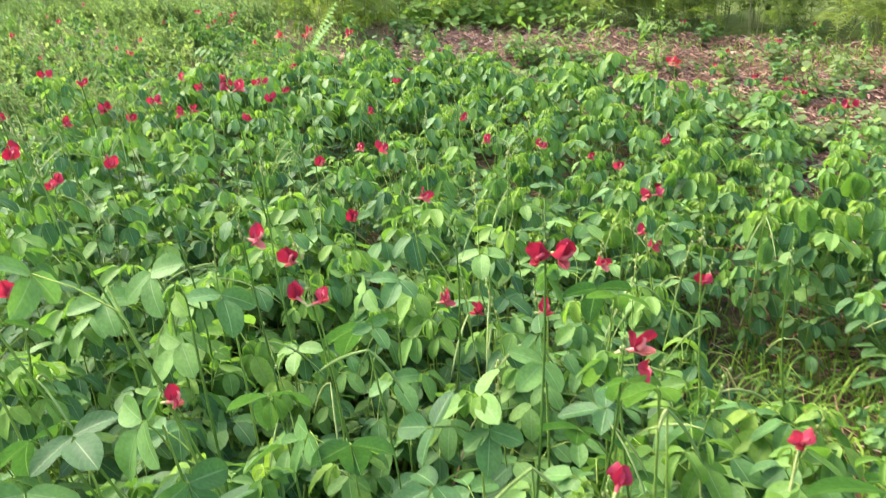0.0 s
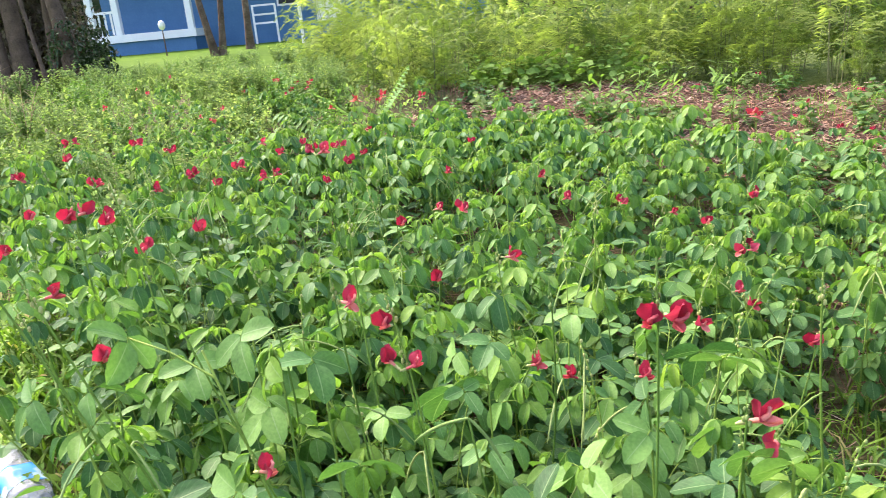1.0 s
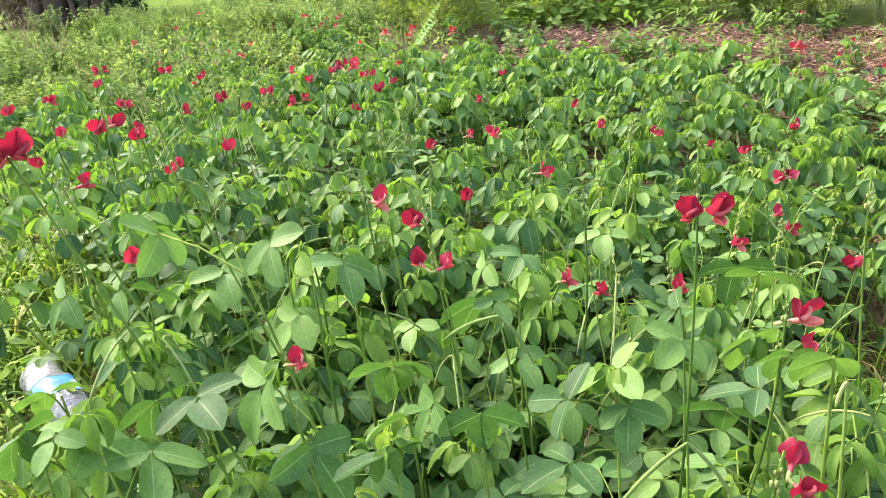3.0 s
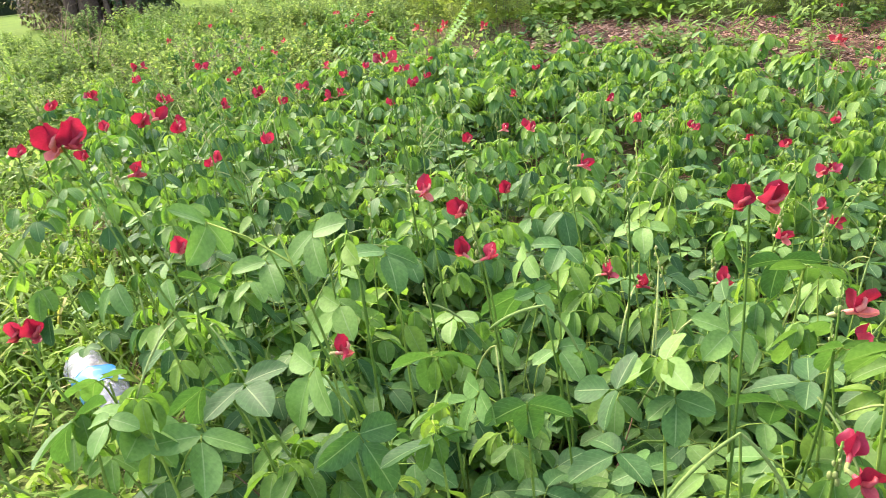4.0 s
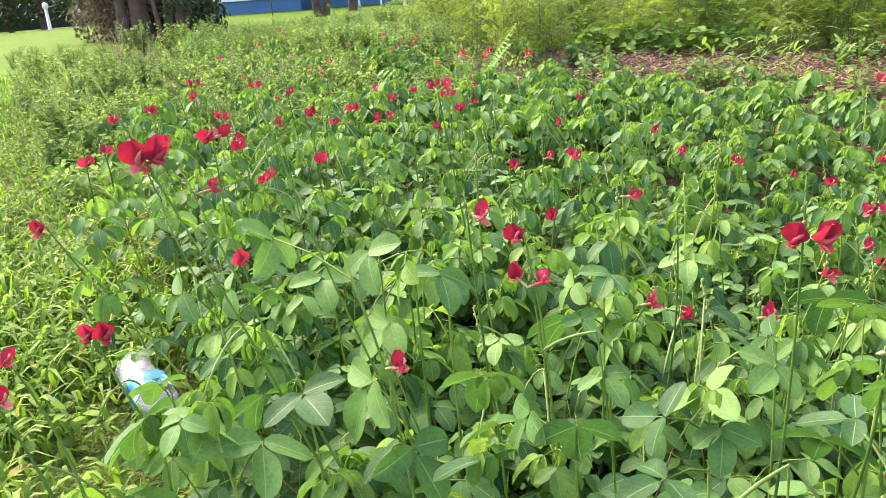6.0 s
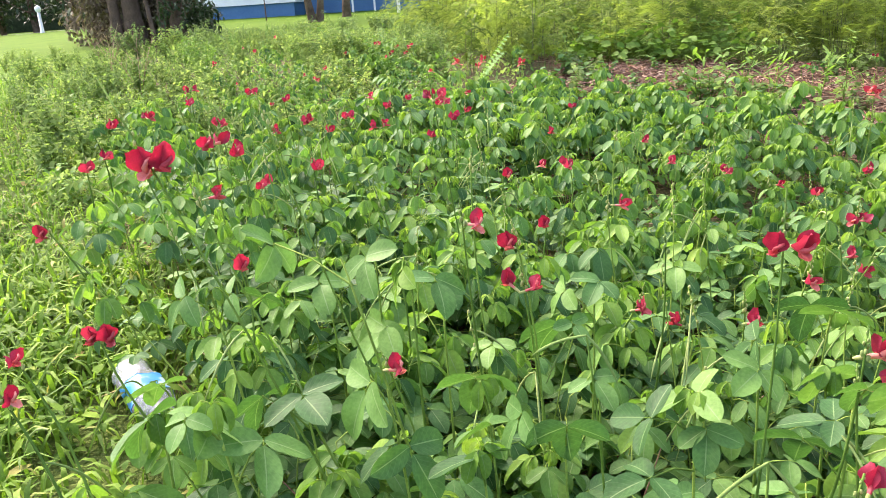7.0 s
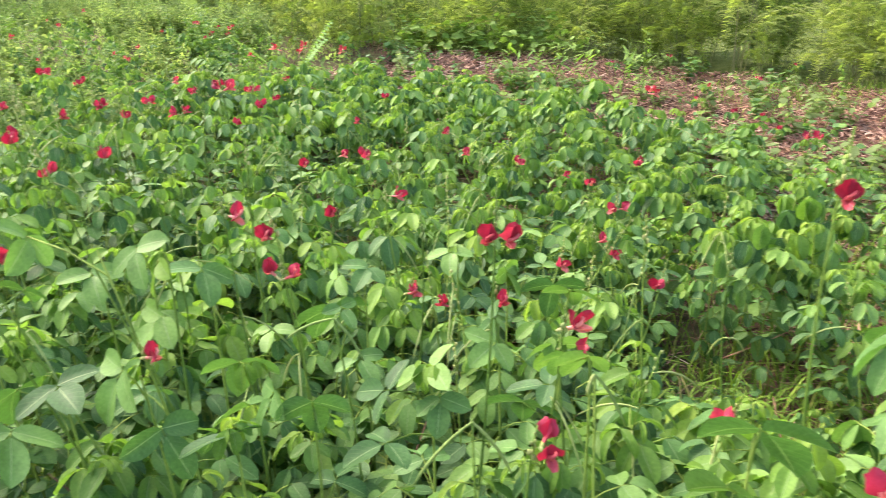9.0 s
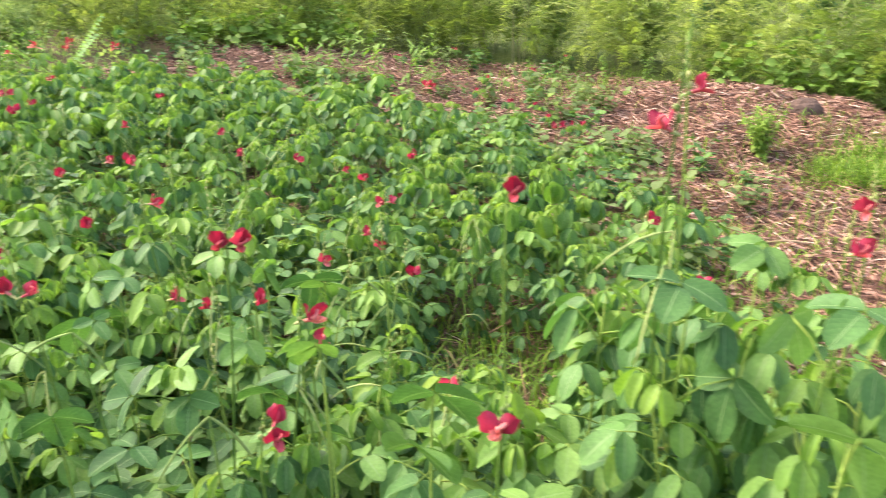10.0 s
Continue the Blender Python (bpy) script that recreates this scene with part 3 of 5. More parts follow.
hero(-0.998, 2.005, 0.545, 1)
hero(-0.812, 1.714, 0.522, 2)
hero(-0.756, 1.705, 0.500, 1)
hero(-0.643, 1.780, 0.496, 2)
hero(-0.711, 2.263, 0.505, 1)
hero(-0.592, 2.246, 0.488, 2)
hero(-0.511, 2.026, 0.475, 2)
hero(-0.821, 2.198, 0.522, 1)
hero(-0.707, 2.100, 0.505, 1)
hero(-0.506, 2.153, 0.476, 1)
hero(0.483, 0.381, 0.726, 1, 0.03, -0.01, 3.0, 0.085, 0.95)
hero(0.514, 0.440, 0.747, 1, 0.04, 0.02, -0.4, 0.05, 0.8)
hero(0.768, 0.479, 0.615, 1, 0.03, 0.03, -2.4)
hero(0.752, 0.476, 0.570, 1, 0.06, -0.03, -1.6)
hero(0.971, 1.297, 0.322, 2)
hero(0.365, 0.635, 0.360, 1)
hero(1.012, 1.117, 0.250, 1)
hero(0.404, 1.106, 0.320, 1)
hero(0.348, 1.271, 0.320, 1)

# low flowering plants out on the mulch
for x, y, z in ((1.35, 4.15, 0.19), (1.46, 3.89, 0.16), (1.59, 3.84, 0.15), (1.43, 4.30, 0.24), (1.03, 5.00, 0.30), (2.36, 5.36, 0.25), (0.78, 3.85, 0.20), (1.54, 3.48, 0.15), (1.63, 3.36, 0.13), (1.69, 3.37, 0.13), (1.54, 5.61, 0.28), (1.86, 4.70, 0.23)):
    hero(x, y, z, rng.choice((1, 1, 2)), None, None, None, 0.02, 1.0, 5)

# wiry stalks whose flowers are still in bud
for x, y, z, bx, by in ((-0.433, 0.774, 0.660, 0.14, 0.05), (-0.230, 0.950, 0.560, 0.02, -0.03), (-0.560, 0.990, 0.560, 0.09, -0.06), (-0.350, 0.900, 0.520, 0.05, 0.0),
                        (0.020, 0.860, 0.480, 0.0, 0.0), (0.300, 0.800, 0.500, 0.03, 0.0), (-0.620, 0.820, 0.500, 0.15, 0.0), (-0.900, 1.300, 0.600, 0.08, 0.0),
                        (-0.450, 1.400, 0.540, 0.03, 0.0), (0.100, 1.300, 0.480, 0.0, 0.02), (0.450, 0.900, 0.430, 0.0, 0.0), (-0.050, 1.500, 0.500, 0.0, 0.0)):
    hero(x, y, z, 0, bx, by, None, 0.04)


def spent_stalk(x, y, z):
    """A thin flower stalk gone to seed: a leaning green stem with slender pods near its top."""
    g0 = gz_at(x, y)
    plant = thing("bean_stalk", Matrix.Translation((x, y, g0)), "thin pale green bean stalk with slender seed pods", "plant", "bean stalks gone to seed")
    a, lean = ru(0, 6.28), ru(0.02, 0.14)
    top = np.array([math.cos(a) * lean, math.sin(a) * lean, z - g0])
    line = stem_line((0, 0, -0.01), top, (ru(-0.06, 0.06), ru(-0.06, 0.06), 0.02), 8)
    b = Builder()
    b.add(*tube(line, np.linspace(0.0016, 0.0008, 8), 5), 0)
    for k in range(6):
        c = line[-1] - (line[-1] - line[-2]) * 0.18 * k
        b.add(*ball(c + np.array([math.cos(k * 2.3), math.sin(k * 2.3), 0]) * 0.002, 0.002, 0.002, 0.003, 5, 3), 1)
    part("stem", b.mesh("stem", [STEM, BUD]), plant)
    for k in range(rng.choice((1, 2, 3))):
        pod(plant, along(line, ru(0.72, 0.95)), ru(0, 6.28), ru(0.06, 0.10), ru(0.2, 1.1))


def forked_pods(x, y, z, arms):
    """A bare stalk that ends in long pale pods hanging apart."""
    g0 = gz_at(x, y)
    plant = thing("bean_stalk", Matrix.Translation((x, y, g0)), "bare bean stalk with two long pale hanging pods", "plant", "bean stalks gone to seed")
    top = np.array([0, 0, z - g0])
    line = stem_line((0.02, 0.02, -0.01), top, (ru(-0.02, 0.02), ru(0, 0.02), 0), 7)
    b = Builder()
    b.add(*tube(line, np.linspace(0.0018, 0.0011, 7), 6), 0)
    part("stem", b.mesh("stem", [STEM]), plant)
    for dx, dy, dz in arms:
        end = top + np.array([dx, dy, dz])
        pts = stem_line(top, end, (dx * 0.12, dy * 0.12, 0.006), 8)
        b = Builder()
        b.add(*tube(pts, [0.0010, 0.0014, 0.0016, 0.0016, 0.0016, 0.0016, 0.0014, 0.0006], 6), 0)
        part("seed_pod", b.mesh("seed_pod", [POD]), plant)


forked_pods(0.087, 0.511, 0.428, ((-0.055, 0.0, -0.070), (0.038, 0.01, -0.062)))
forked_pods(0.199, 0.533, 0.467, ((0.032, 0.0, -0.055), (-0.006, 0.0, -0.022)))
forked_pods(-0.060, 0.640, 0.470, ((-0.055, 0.01, -0.030), (0.030, 0.0, -0.05)))
for k in range(56):
    y = 0.75 + 1.9 * rng.random() ** 1.2
    x = ru(max(-1.3, field_left(y) + 0.1), min(0.75, field_right(y)))
    spent_stalk(x, y, canopy(x, y) + ru(0.0, 0.13))

# the bean plants that stand in front: each leaf by its place, turn, droop, roll, length and spread
leaf_plant(-0.190, 0.640, [(-0.398, 0.676, 0.547, 289, 26, -48, 0.051, 75)])
leaf_plant(-0.420, 0.884, [(-0.432, 0.854, 0.434, 308, 25, 0, 0.055, 82)])
leaf_plant(-0.334, 0.871, [(-0.338, 0.846, 0.373, 208, 45, -32, 0.061, 79), (-0.354, 0.837, 0.477, 284, 33, 35, 0.061, 72)])
leaf_plant(-0.466, 0.729, [(-0.450, 0.733, 0.459, 103, 46, 21, 0.041, 88), (-0.468, 0.692, 0.479, 175, 42, -37, 0.044, 90), (-0.516, 0.672, 0.482, 206, 45, -29, 0.049, 83)])
leaf_plant(-0.225, 0.584, [(-0.217, 0.543, 0.394, 329, 65, 0, 0.053, 72), (-0.257, 0.564, 0.446, 197, 55, -21, 0.061, 77)])
leaf_plant(-0.373, 0.535, [(-0.356, 0.525, 0.400, 292, 16, -26, 0.057, 73), (-0.402, 0.519, 0.420, 289, -2, -33, 0.052, 75), (-0.397, 0.472, 0.451, 273, 23, 6, 0.032, 89)])
leaf_plant(-0.359, 0.629, [(-0.397, 0.606, 0.398, 149, 45, 0, 0.056, 81), (-0.345, 0.593, 0.411, 311, 1, 22, 0.056, 85)])
leaf_plant(-0.556, 0.697, [(-0.568, 0.667, 0.367, 154, 42, 5, 0.047, 70)])
leaf_plant(-0.449, 0.533, [(-0.461, 0.503, 0.426, 170, 43, 0, 0.056, 82)])
leaf_plant(-0.234, 0.684, [(-0.246, 0.654, 0.528, 205, 70, -9, 0.041, 80)])
leaf_plant(-0.229, 0.786, [(-0.241, 0.756, 0.481, 303, 29, -23, 0.053, 80)])
leaf_plant(-0.196, 0.950, [(-0.208, 0.920, 0.321, 266, 15, 18, 0.046, 84)])
leaf_plant(-0.078, 0.916, [(-0.110, 0.884, 0.372, 127, 49, 0, 0.074, 74), (-0.090, 0.846, 0.391, 315, 28, 7, 0.035, 92), (-0.103, 0.911, 0.409, 177, 51, -23, 0.047, 83), (-0.058, 0.905, 0.426, 249, 9, -20, 0.044, 70)])
leaf_plant(-0.084, 0.617, [(-0.119, 0.598, 0.404, 209, 57, -1, 0.047, 81), (-0.074, 0.576, 0.407, 98, 62, 0, 0.050, 78)])
leaf_plant(-0.158, 0.691, [(-0.156, 0.629, 0.369, 130, 25, 0, 0.056, 82), (-0.184, 0.693, 0.388, 106, 58, 0, 0.058, 81)])
leaf_plant(-0.145, 0.581, [(-0.157, 0.551, 0.382, 136, 24, 0, 0.056, 82)])
leaf_plant(-0.049, 0.830, [(-0.061, 0.800, 0.340, 301, 21, 7, 0.045, 81)])
leaf_plant(0.083, 1.188, [(0.090, 1.165, 0.272, 334, 18, 6, 0.051, 82), (0.052, 1.152, 0.363, 262, 16, 0, 0.054, 82)])
leaf_plant(0.128, 0.789, [(0.115, 0.739, 0.393, 244, 2, -26, 0.049, 75), (0.117, 0.780, 0.409, 149, 54, -35, 0.046, 85)])
leaf_plant(0.230, 0.960, [(0.210, 0.954, 0.382, 97, 56, -2, 0.059, 80), (0.227, 0.906, 0.394, 68, 41, 0, 0.056, 81)])
leaf_plant(0.149, 0.963, [(0.137, 0.933, 0.413, 338, 62, 10, 0.040, 82)])
leaf_plant(0.037, 0.641, [(0.002, 0.566, 0.367, 219, 3, -5, 0.047, 90), (0.053, 0.632, 0.381, 274, 28, 9, 0.042, 62), (0.001, 0.601, 0.407, 141, 23, -32, 0.047, 93), (0.045, 0.644, 0.412, 171, 31, -12, 0.050, 109)])
leaf_plant(0.202, 0.808, [(0.190, 0.778, 0.371, 118, 62, -3, 0.051, 86)])
leaf_plant(0.180, 0.680, [(0.145, 0.657, 0.362, 82, 54, 0, 0.057, 81), (0.175, 0.672, 0.376, 162, 18, -14, 0.047, 90), (0.184, 0.620, 0.440, 106, 53, 6, 0.040, 96)])
leaf_plant(0.535, 0.395, [(0.550, 0.355, 0.508, 182, 73, -15, 0.057, 64), (0.497, 0.374, 0.596, 229, 9, -18, 0.056, 78)])
leaf_plant(0.728, 0.592, [(0.716, 0.562, 0.546, 207, 15, -25, 0.053, 73)])
leaf_plant(0.616, 0.355, [(0.595, 0.354, 0.565, 325, 65, 45, 0.051, 74), (0.614, 0.296, 0.596, 208, 14, 0, 0.054, 80)])
leaf_plant(0.556, 0.236, [(0.544, 0.206, 0.545, 20, 57, -3, 0.059, 83)])
leaf_plant(0.281, 0.384, [(0.257, 0.345, 0.487, 6, 47, -29, 0.056, 73), (0.281, 0.363, 0.521, 24, 47, -19, 0.062, 86)])
leaf_plant(0.208, 0.584, [(0.196, 0.554, 0.474, 123, 48, 19, 0.044, 55)])

# ---- bean plants of the field, each leaf its own ----


def bean_template(h, count, branches, fresh=2, hang=False):
    plant = thing("bean_plant", pose(0, 0, 0), "green bean plant with drooping three-part leaves", "plant", "bean plants of the field")
    line = stem_line((0, 0, -0.01), (ru(-0.03, 0.03), ru(-0.03, 0.03), h * 0.93), (ru(-0.02, 0.02), ru(-0.02, 0.02), 0), 6)
    leafy_stem(plant, line, 0.15, count, 0.0020, fresh, hang=hang)
    for k in range(branches):
        a = ru(0, 6.28)
        t = ru(0.2, 0.45)
        s = along(line, t)
        e = s + np.array([math.cos(a) * ru(0.05, 0.1), math.sin(a) * ru(0.05, 0.1), h * ru(0.35, 0.5)])
        leafy_stem(plant, stem_line(s, e, (math.cos(a) * 0.02, math.sin(a) * 0.02, 0), 5), 0.4, 8, 0.0014, min(1, fresh), hang=hang)
    return plant


def far_bean_template(h, count, flowers, hang=False):
    """A plant for the distance: stem, all its leaves as one part, and its flowers."""
    plant = thing("bean_plant", pose(0, 0, 0), "leafy green bean plant" + (" with red flowers" if flowers else ""), "plant", "bean plants of the field")
    line = stem_line((0, 0, -0.01), (ru(-0.04, 0.04), ru(-0.04, 0.04), h * 0.93), (ru(-0.03, 0.03), ru(-0.03, 0.03), 0), 5)
    b = Builder()
    b.add(*tube(line, np.linspace(0.0028, 0.0012, 5), 4), 0)
    part("stem", b.mesh("stem", [STEM]), plant)
    b = Builder()
    az = ru(0, 6.28)
    shoots = [(line, count)]
    for k in range(2):
        a = ru(0, 6.28)
        s = along(line, ru(0.3, 0.5))
        e = s + np.array([math.cos(a) * 0.085, math.sin(a) * 0.085, h * ru(0.25, 0.45)])
        shoots.append((stem_line(s, e, (math.cos(a) * 0.02, math.sin(a) * 0.02, 0), 4), 8))
    for shoot, n in shoots:
        for k in range(n):
            az += 2.4 + ru(-0.4, 0.4)
            up = n - k
            if up <= 4:
                ln = ru(0.022, 0.038)
                lf = trifoliate(ln, ln * 0.44, ru(0.008, 0.020), ru(25, 80), ru(5, 45), ru(0.5, 0.9), ru(0.8, 1.5), ru(40, 75), 4, 2, 0.03)
                t, slot = 1.0, 1
            elif up <= 9:
                ln = ru(0.040, 0.057)
                lf = trifoliate(ln, ln * ru(0.54, 0.66), ru(0.022, 0.045), ru(15, 60), ru(60, 86) if hang else ru(28, 70), ru(0.18, 0.5), ru(0.1, 0.6), ru(56, 90), 6, 2, 0.03)
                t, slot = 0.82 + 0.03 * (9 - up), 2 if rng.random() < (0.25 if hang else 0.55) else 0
            else:
                ln = ru(0.040, 0.056)
                lf = trifoliate(ln, ln * ru(0.54, 0.64), ru(0.03, 0.06), ru(5, 45), ru(0, 42), ru(0.1, 0.35), ru(0.1, 0.5), ru(66, 95), 5, 2, 0.03)
                t, slot = 0.25 + 0.5 * k / n, 0
            b.add(moved(np.concatenate(lf.v), leaf_pose(along(shoot, t), az, ru(-0.2, 0.2))), lf.f, slot, np.concatenate(lf.uv))
    tagged(part("foliage", b.mesh("foliage", [LEAF_MANY, LEAF_TOP, LEAF_CROWN_MANY]), plant), kind="stuff")
    for k in range(flowers):
        a = ru(0, 6.28)
        tip = np.array([math.cos(a) * 0.05, math.sin(a) * 0.05, h * ru(1.1, 1.35)])
        stalk_with_buds(plant, along(line, 0.8), tip, (0, 0, 0.02), 0.0015, 5, 0.04)
        for q in range(rng.choice((1, 2, 2))):
            flower(plant, tip - np.array([0, 0, 0.03 + 0.014 * q]), ru(0, 6.28), ru(-0.3, 0.2), 1.4, ru(-0.3, 0.3))
    return plant


H0 = 0.36
NEAR = [bean_template(h, 13 + i + k, 2, 2) for k, h in enumerate((0.27, 0.36, 0.46)) for i in range(4)]
NEAR_H = [h for h in (0.27, 0.36, 0.46) for i in range(4)]
MID = [far_bean_template(H0, 14, 0), far_bean_template(H0, 16, 0), far_bean_template(H0, 13, 0), far_bean_template(H0, 15, 0), far_bean_template(H0, 15, 0, True), far_bean_template(H0, 16, 0, True)]
SHADY = [bean_template(H0, 13 + i, 2, 1, True) for i in range(4)]
OLD = [bean_template(0.54, 18 + i, 2, 0, i < 2) for i in range(3)]
used = {id(o): False for o in NEAR + MID + SHADY + OLD}


def plant_at(template, x, y, z, turn, size, tilt=(0, 0)):
    m = Matrix.Translation((x, y, z)) @ Matrix.Rotation(tilt[0], 4, "X") @ Matrix.Rotation(tilt[1], 4, "Y") @ Matrix.Rotation(turn, 4, "Z") @ Matrix.Diagonal((size[0], size[0], size[1], 1))
    if not used.get(id(template), True):
        used[id(template)] = True
        template.matrix_basis = m
        return template
    return copy_thing(template, m)


def near_plant(x, y, wanted, width=1.0):
    """A bean plant of the wanted height, made from the template that comes nearest to it."""
    best = min(abs(h - wanted) for h in NEAR_H)
    k = rng.choice([i for i, h in enumerate(NEAR_H) if abs(h - wanted) <= best + 0.001])
    f = wanted / NEAR_H[k]
    plant_at(NEAR[k], x, y, gz_at(x, y), ru(0, 6.28), (width * min(1.12, max(0.85, f)), f), (ru(-0.12, 0.12), ru(-0.12, 0.12)))


def clear_of(x, y, gap):
    return all((x - a) ** 2 + (y - b) ** 2 > gap * gap for a, b in bases)


def near_sight(x, y):
    """Open grass between the field's edge and the bottle."""
    t = min(1.0, max(0.0, ((x + 0.38) * -0.50 + (y - 0.46) * 0.52) / (0.50 ** 2 + 0.52 ** 2)))
    return math.hypot(x + 0.38 + 0.50 * t, y - 0.46 - 0.52 * t) < 0.05 + 0.13 * t


near_count = mid_count = 0
# tall plants close by and single ones out on the mulch
for x, y, s in ((0.62, 0.50, 1.4), (0.72, 0.42, 1.62), (0.60, 0.64, 1.4), (0.78, 0.55, 1.32), (0.86, 0.44, 1.62), (0.75, 0.67, 1.32), (0.90, 0.60, 1.32), (0.56, 0.38, 1.78), (0.66, 0.34, 1.78),
                (0.76, 1.18, 0.95), (0.90, 1.33, 0.92), (0.98, 1.50, 0.9), (0.84, 1.48, 0.95), (0.70, 1.36, 1.0), (0.96, 1.16, 0.85), (0.84, 1.04, 0.85), (0.72, 1.56, 1.0),
                (0.80, 1.89, 1.05), (0.96, 1.93, 0.9), (0.90, 2.26, 1.1), (1.19, 2.22, 0.9), (1.05, 2.50, 0.9), (1.32, 1.98, 0.75), (1.22, 1.60, 0.85), (1.10, 1.36, 0.9), (1.42, 2.60, 0.7), (1.16, 2.90, 0.8), (1.34, 1.30, 0.75)):
    if y < 1.0:
        plant_at(rng.choice(OLD), x, y, gz_at(x, y), ru(0, 6.28), (1.0, s * H0 / 0.54), (ru(-0.1, 0.1), ru(-0.1, 0.1)))
    else:
        near_plant(x, y, s * H0)
    bases.append((x, y))
far_spots = []
step = 0.132
y = 0.16
while y < 4.0:
    st = step if y < 1.8 else 0.155
    x = field_left(y)
    while x < field_right(y):
        px, py = x + ru(-0.4, 0.4) * st, y + ru(-0.4, 0.4) * st
        x += st
        reach = math.hypot(px - 0.05, py + 0.05)
        if reach < 0.48 or (py < 0.46 and px < 0.40) or not clear_of(px, py, 0.055) or near_sight(px, py) or (px < -0.9 and py > 2.9 + 0.3 * math.sin(px * 5)):
            continue
        thin = 1.0 - 0.55 * smooth(0.0, 0.35, field_left(py) + 0.45 - px)
        if rng.random() > thin:
            continue
        g0 = gz_at(px, py)
        tall = (canopy(px, py) - g0) * (ru(0.55, 1.10) if px > 0.1 or py > 1.4 else ru(0.72, 1.05)) / H0
        sx = min(1.0, max(0.8, tall)) * ru(0.92, 1.08)
        if reach < 1.6 and near_count < 84:
            near_count += 1
            if 0.15 < px and 0.8 < py < 2.2 and rng.random() < 0.88:
                plant_at(rng.choice(SHADY), px, py, g0, ru(0, 6.28), (sx, tall), (ru(-0.12, 0.12), ru(-0.12, 0.12)))
            else:
                near_plant(px, py, tall * H0, ru(0.94, 1.06))
        elif reach < 2.4 and mid_count < 100:
            mid_count += 1
            plant_at(rng.choice(MID[4:] if px > 0.1 and rng.random() < 0.85 else MID[:4]), px, py, g0, ru(0, 6.28), (sx * 1.1, tall), (ru(-0.1, 0.1), ru(-0.1, 0.1)))
        else:
            far_spots.append((px, py, sx * 1.15, tall * ru(0.9, 1.1)))
    y += st

# the lower leaves under the canopy, too many to count
b = Builder()
low_rng = random.Random(21)
for k in range(850):
    y = 0.30 + 1.9 * low_rng.random() ** 1.15
    x = low_rng.uniform(field_left(y) + 0.04, min(0.5, field_right(y)))
    if near_sight(x, y) or math.hypot(x - 0.05, y + 0.05) < 0.42 or math.hypot(x - 0.55, y - 1.1) < 0.25:
        continue
    g0 = gz_at(x, y)
    h = (canopy(x, y) - g0) * low_rng.uniform(0.35, 0.72)
    line = stem_line((x, y, g0 - 0.01), (x + ru(-0.05, 0.05), y + ru(-0.05, 0.05), g0 + h), (ru(-0.02, 0.02), ru(-0.02, 0.02), 0), 4)
    b.add(*tube(line, np.linspace(0.0018, 0.001, 4), 4), 1)
    az = ru(0, 6.28)
    for j in range(4):
        az += 2.4 + ru(-0.5, 0.5)
        ln = ru(0.034, 0.048)
        lf = trifoliate(ln, ln * ru(0.58, 0.68), ru(0.028, 0.05), ru(0, 35), ru(-5, 38), ru(0.12, 0.35), ru(0.1, 0.45), ru(68, 96), 5, 2, 0.03)
        b.add(moved(np.concatenate(lf.v), leaf_pose(along(line, 0.5 + 0.165 * j), az, ru(-0.2, 0.2))), lf.f, 0, np.concatenate(lf.uv))
        b.m[-len(lf.m):] = lf.m
tagged(new("low_bean_leaves", b.mesh("low_bean_leaves", [LEAF_MANY, STEM])), "lower green leaves under the bean canopy", "leaves", kind="stuff")

# ---- the far part of the field and the weeds round it ----


def weed_template(name, h, stems, leaves, ln, wd, leaf_mat, label, category, group, pitch=(0, 50), wide=0.55):
    plant = thing(name, pose(0, 0, 0), label, category, group)
    b, f = Builder(), Builder()
    for s in range(stems):
        a, lean = ru(0, 6.28), ru(0.05, wide)
        hh = h * ru(0.65, 1.0)
        line = stem_line((0, 0, -0.01), (math.cos(a) * lean * hh, math.sin(a) * lean * hh, hh), (0, 0, hh * 0.1), 5)
        b.add(*tube(line, np.linspace(0.0026, 0.001, 5), 3), 0)
        az = ru(0, 6.28)
        for k in range(leaves):
            t = 0.15 + 0.85 * k / leaves
            az += 2.4
            v, fc, uv = blade(ln * ru(0.7, 1.2) * (1.15 - 0.5 * t), wd * ru(0.8, 1.2), 0.0, ru(0.2, 0.9), 3, 1, 0.85)
            f.add(moved(v, leaf_pose(along(line, t), az, radians(ru(*pitch)) - 0.5)), fc, 0, uv)
    tagged(part("stalk", b.mesh("stalk", [STALK]), plant), kind="stuff")
    tagged(part("foliage", f.mesh("foliage", [leaf_mat]), plant), kind="stuff")
    return plant


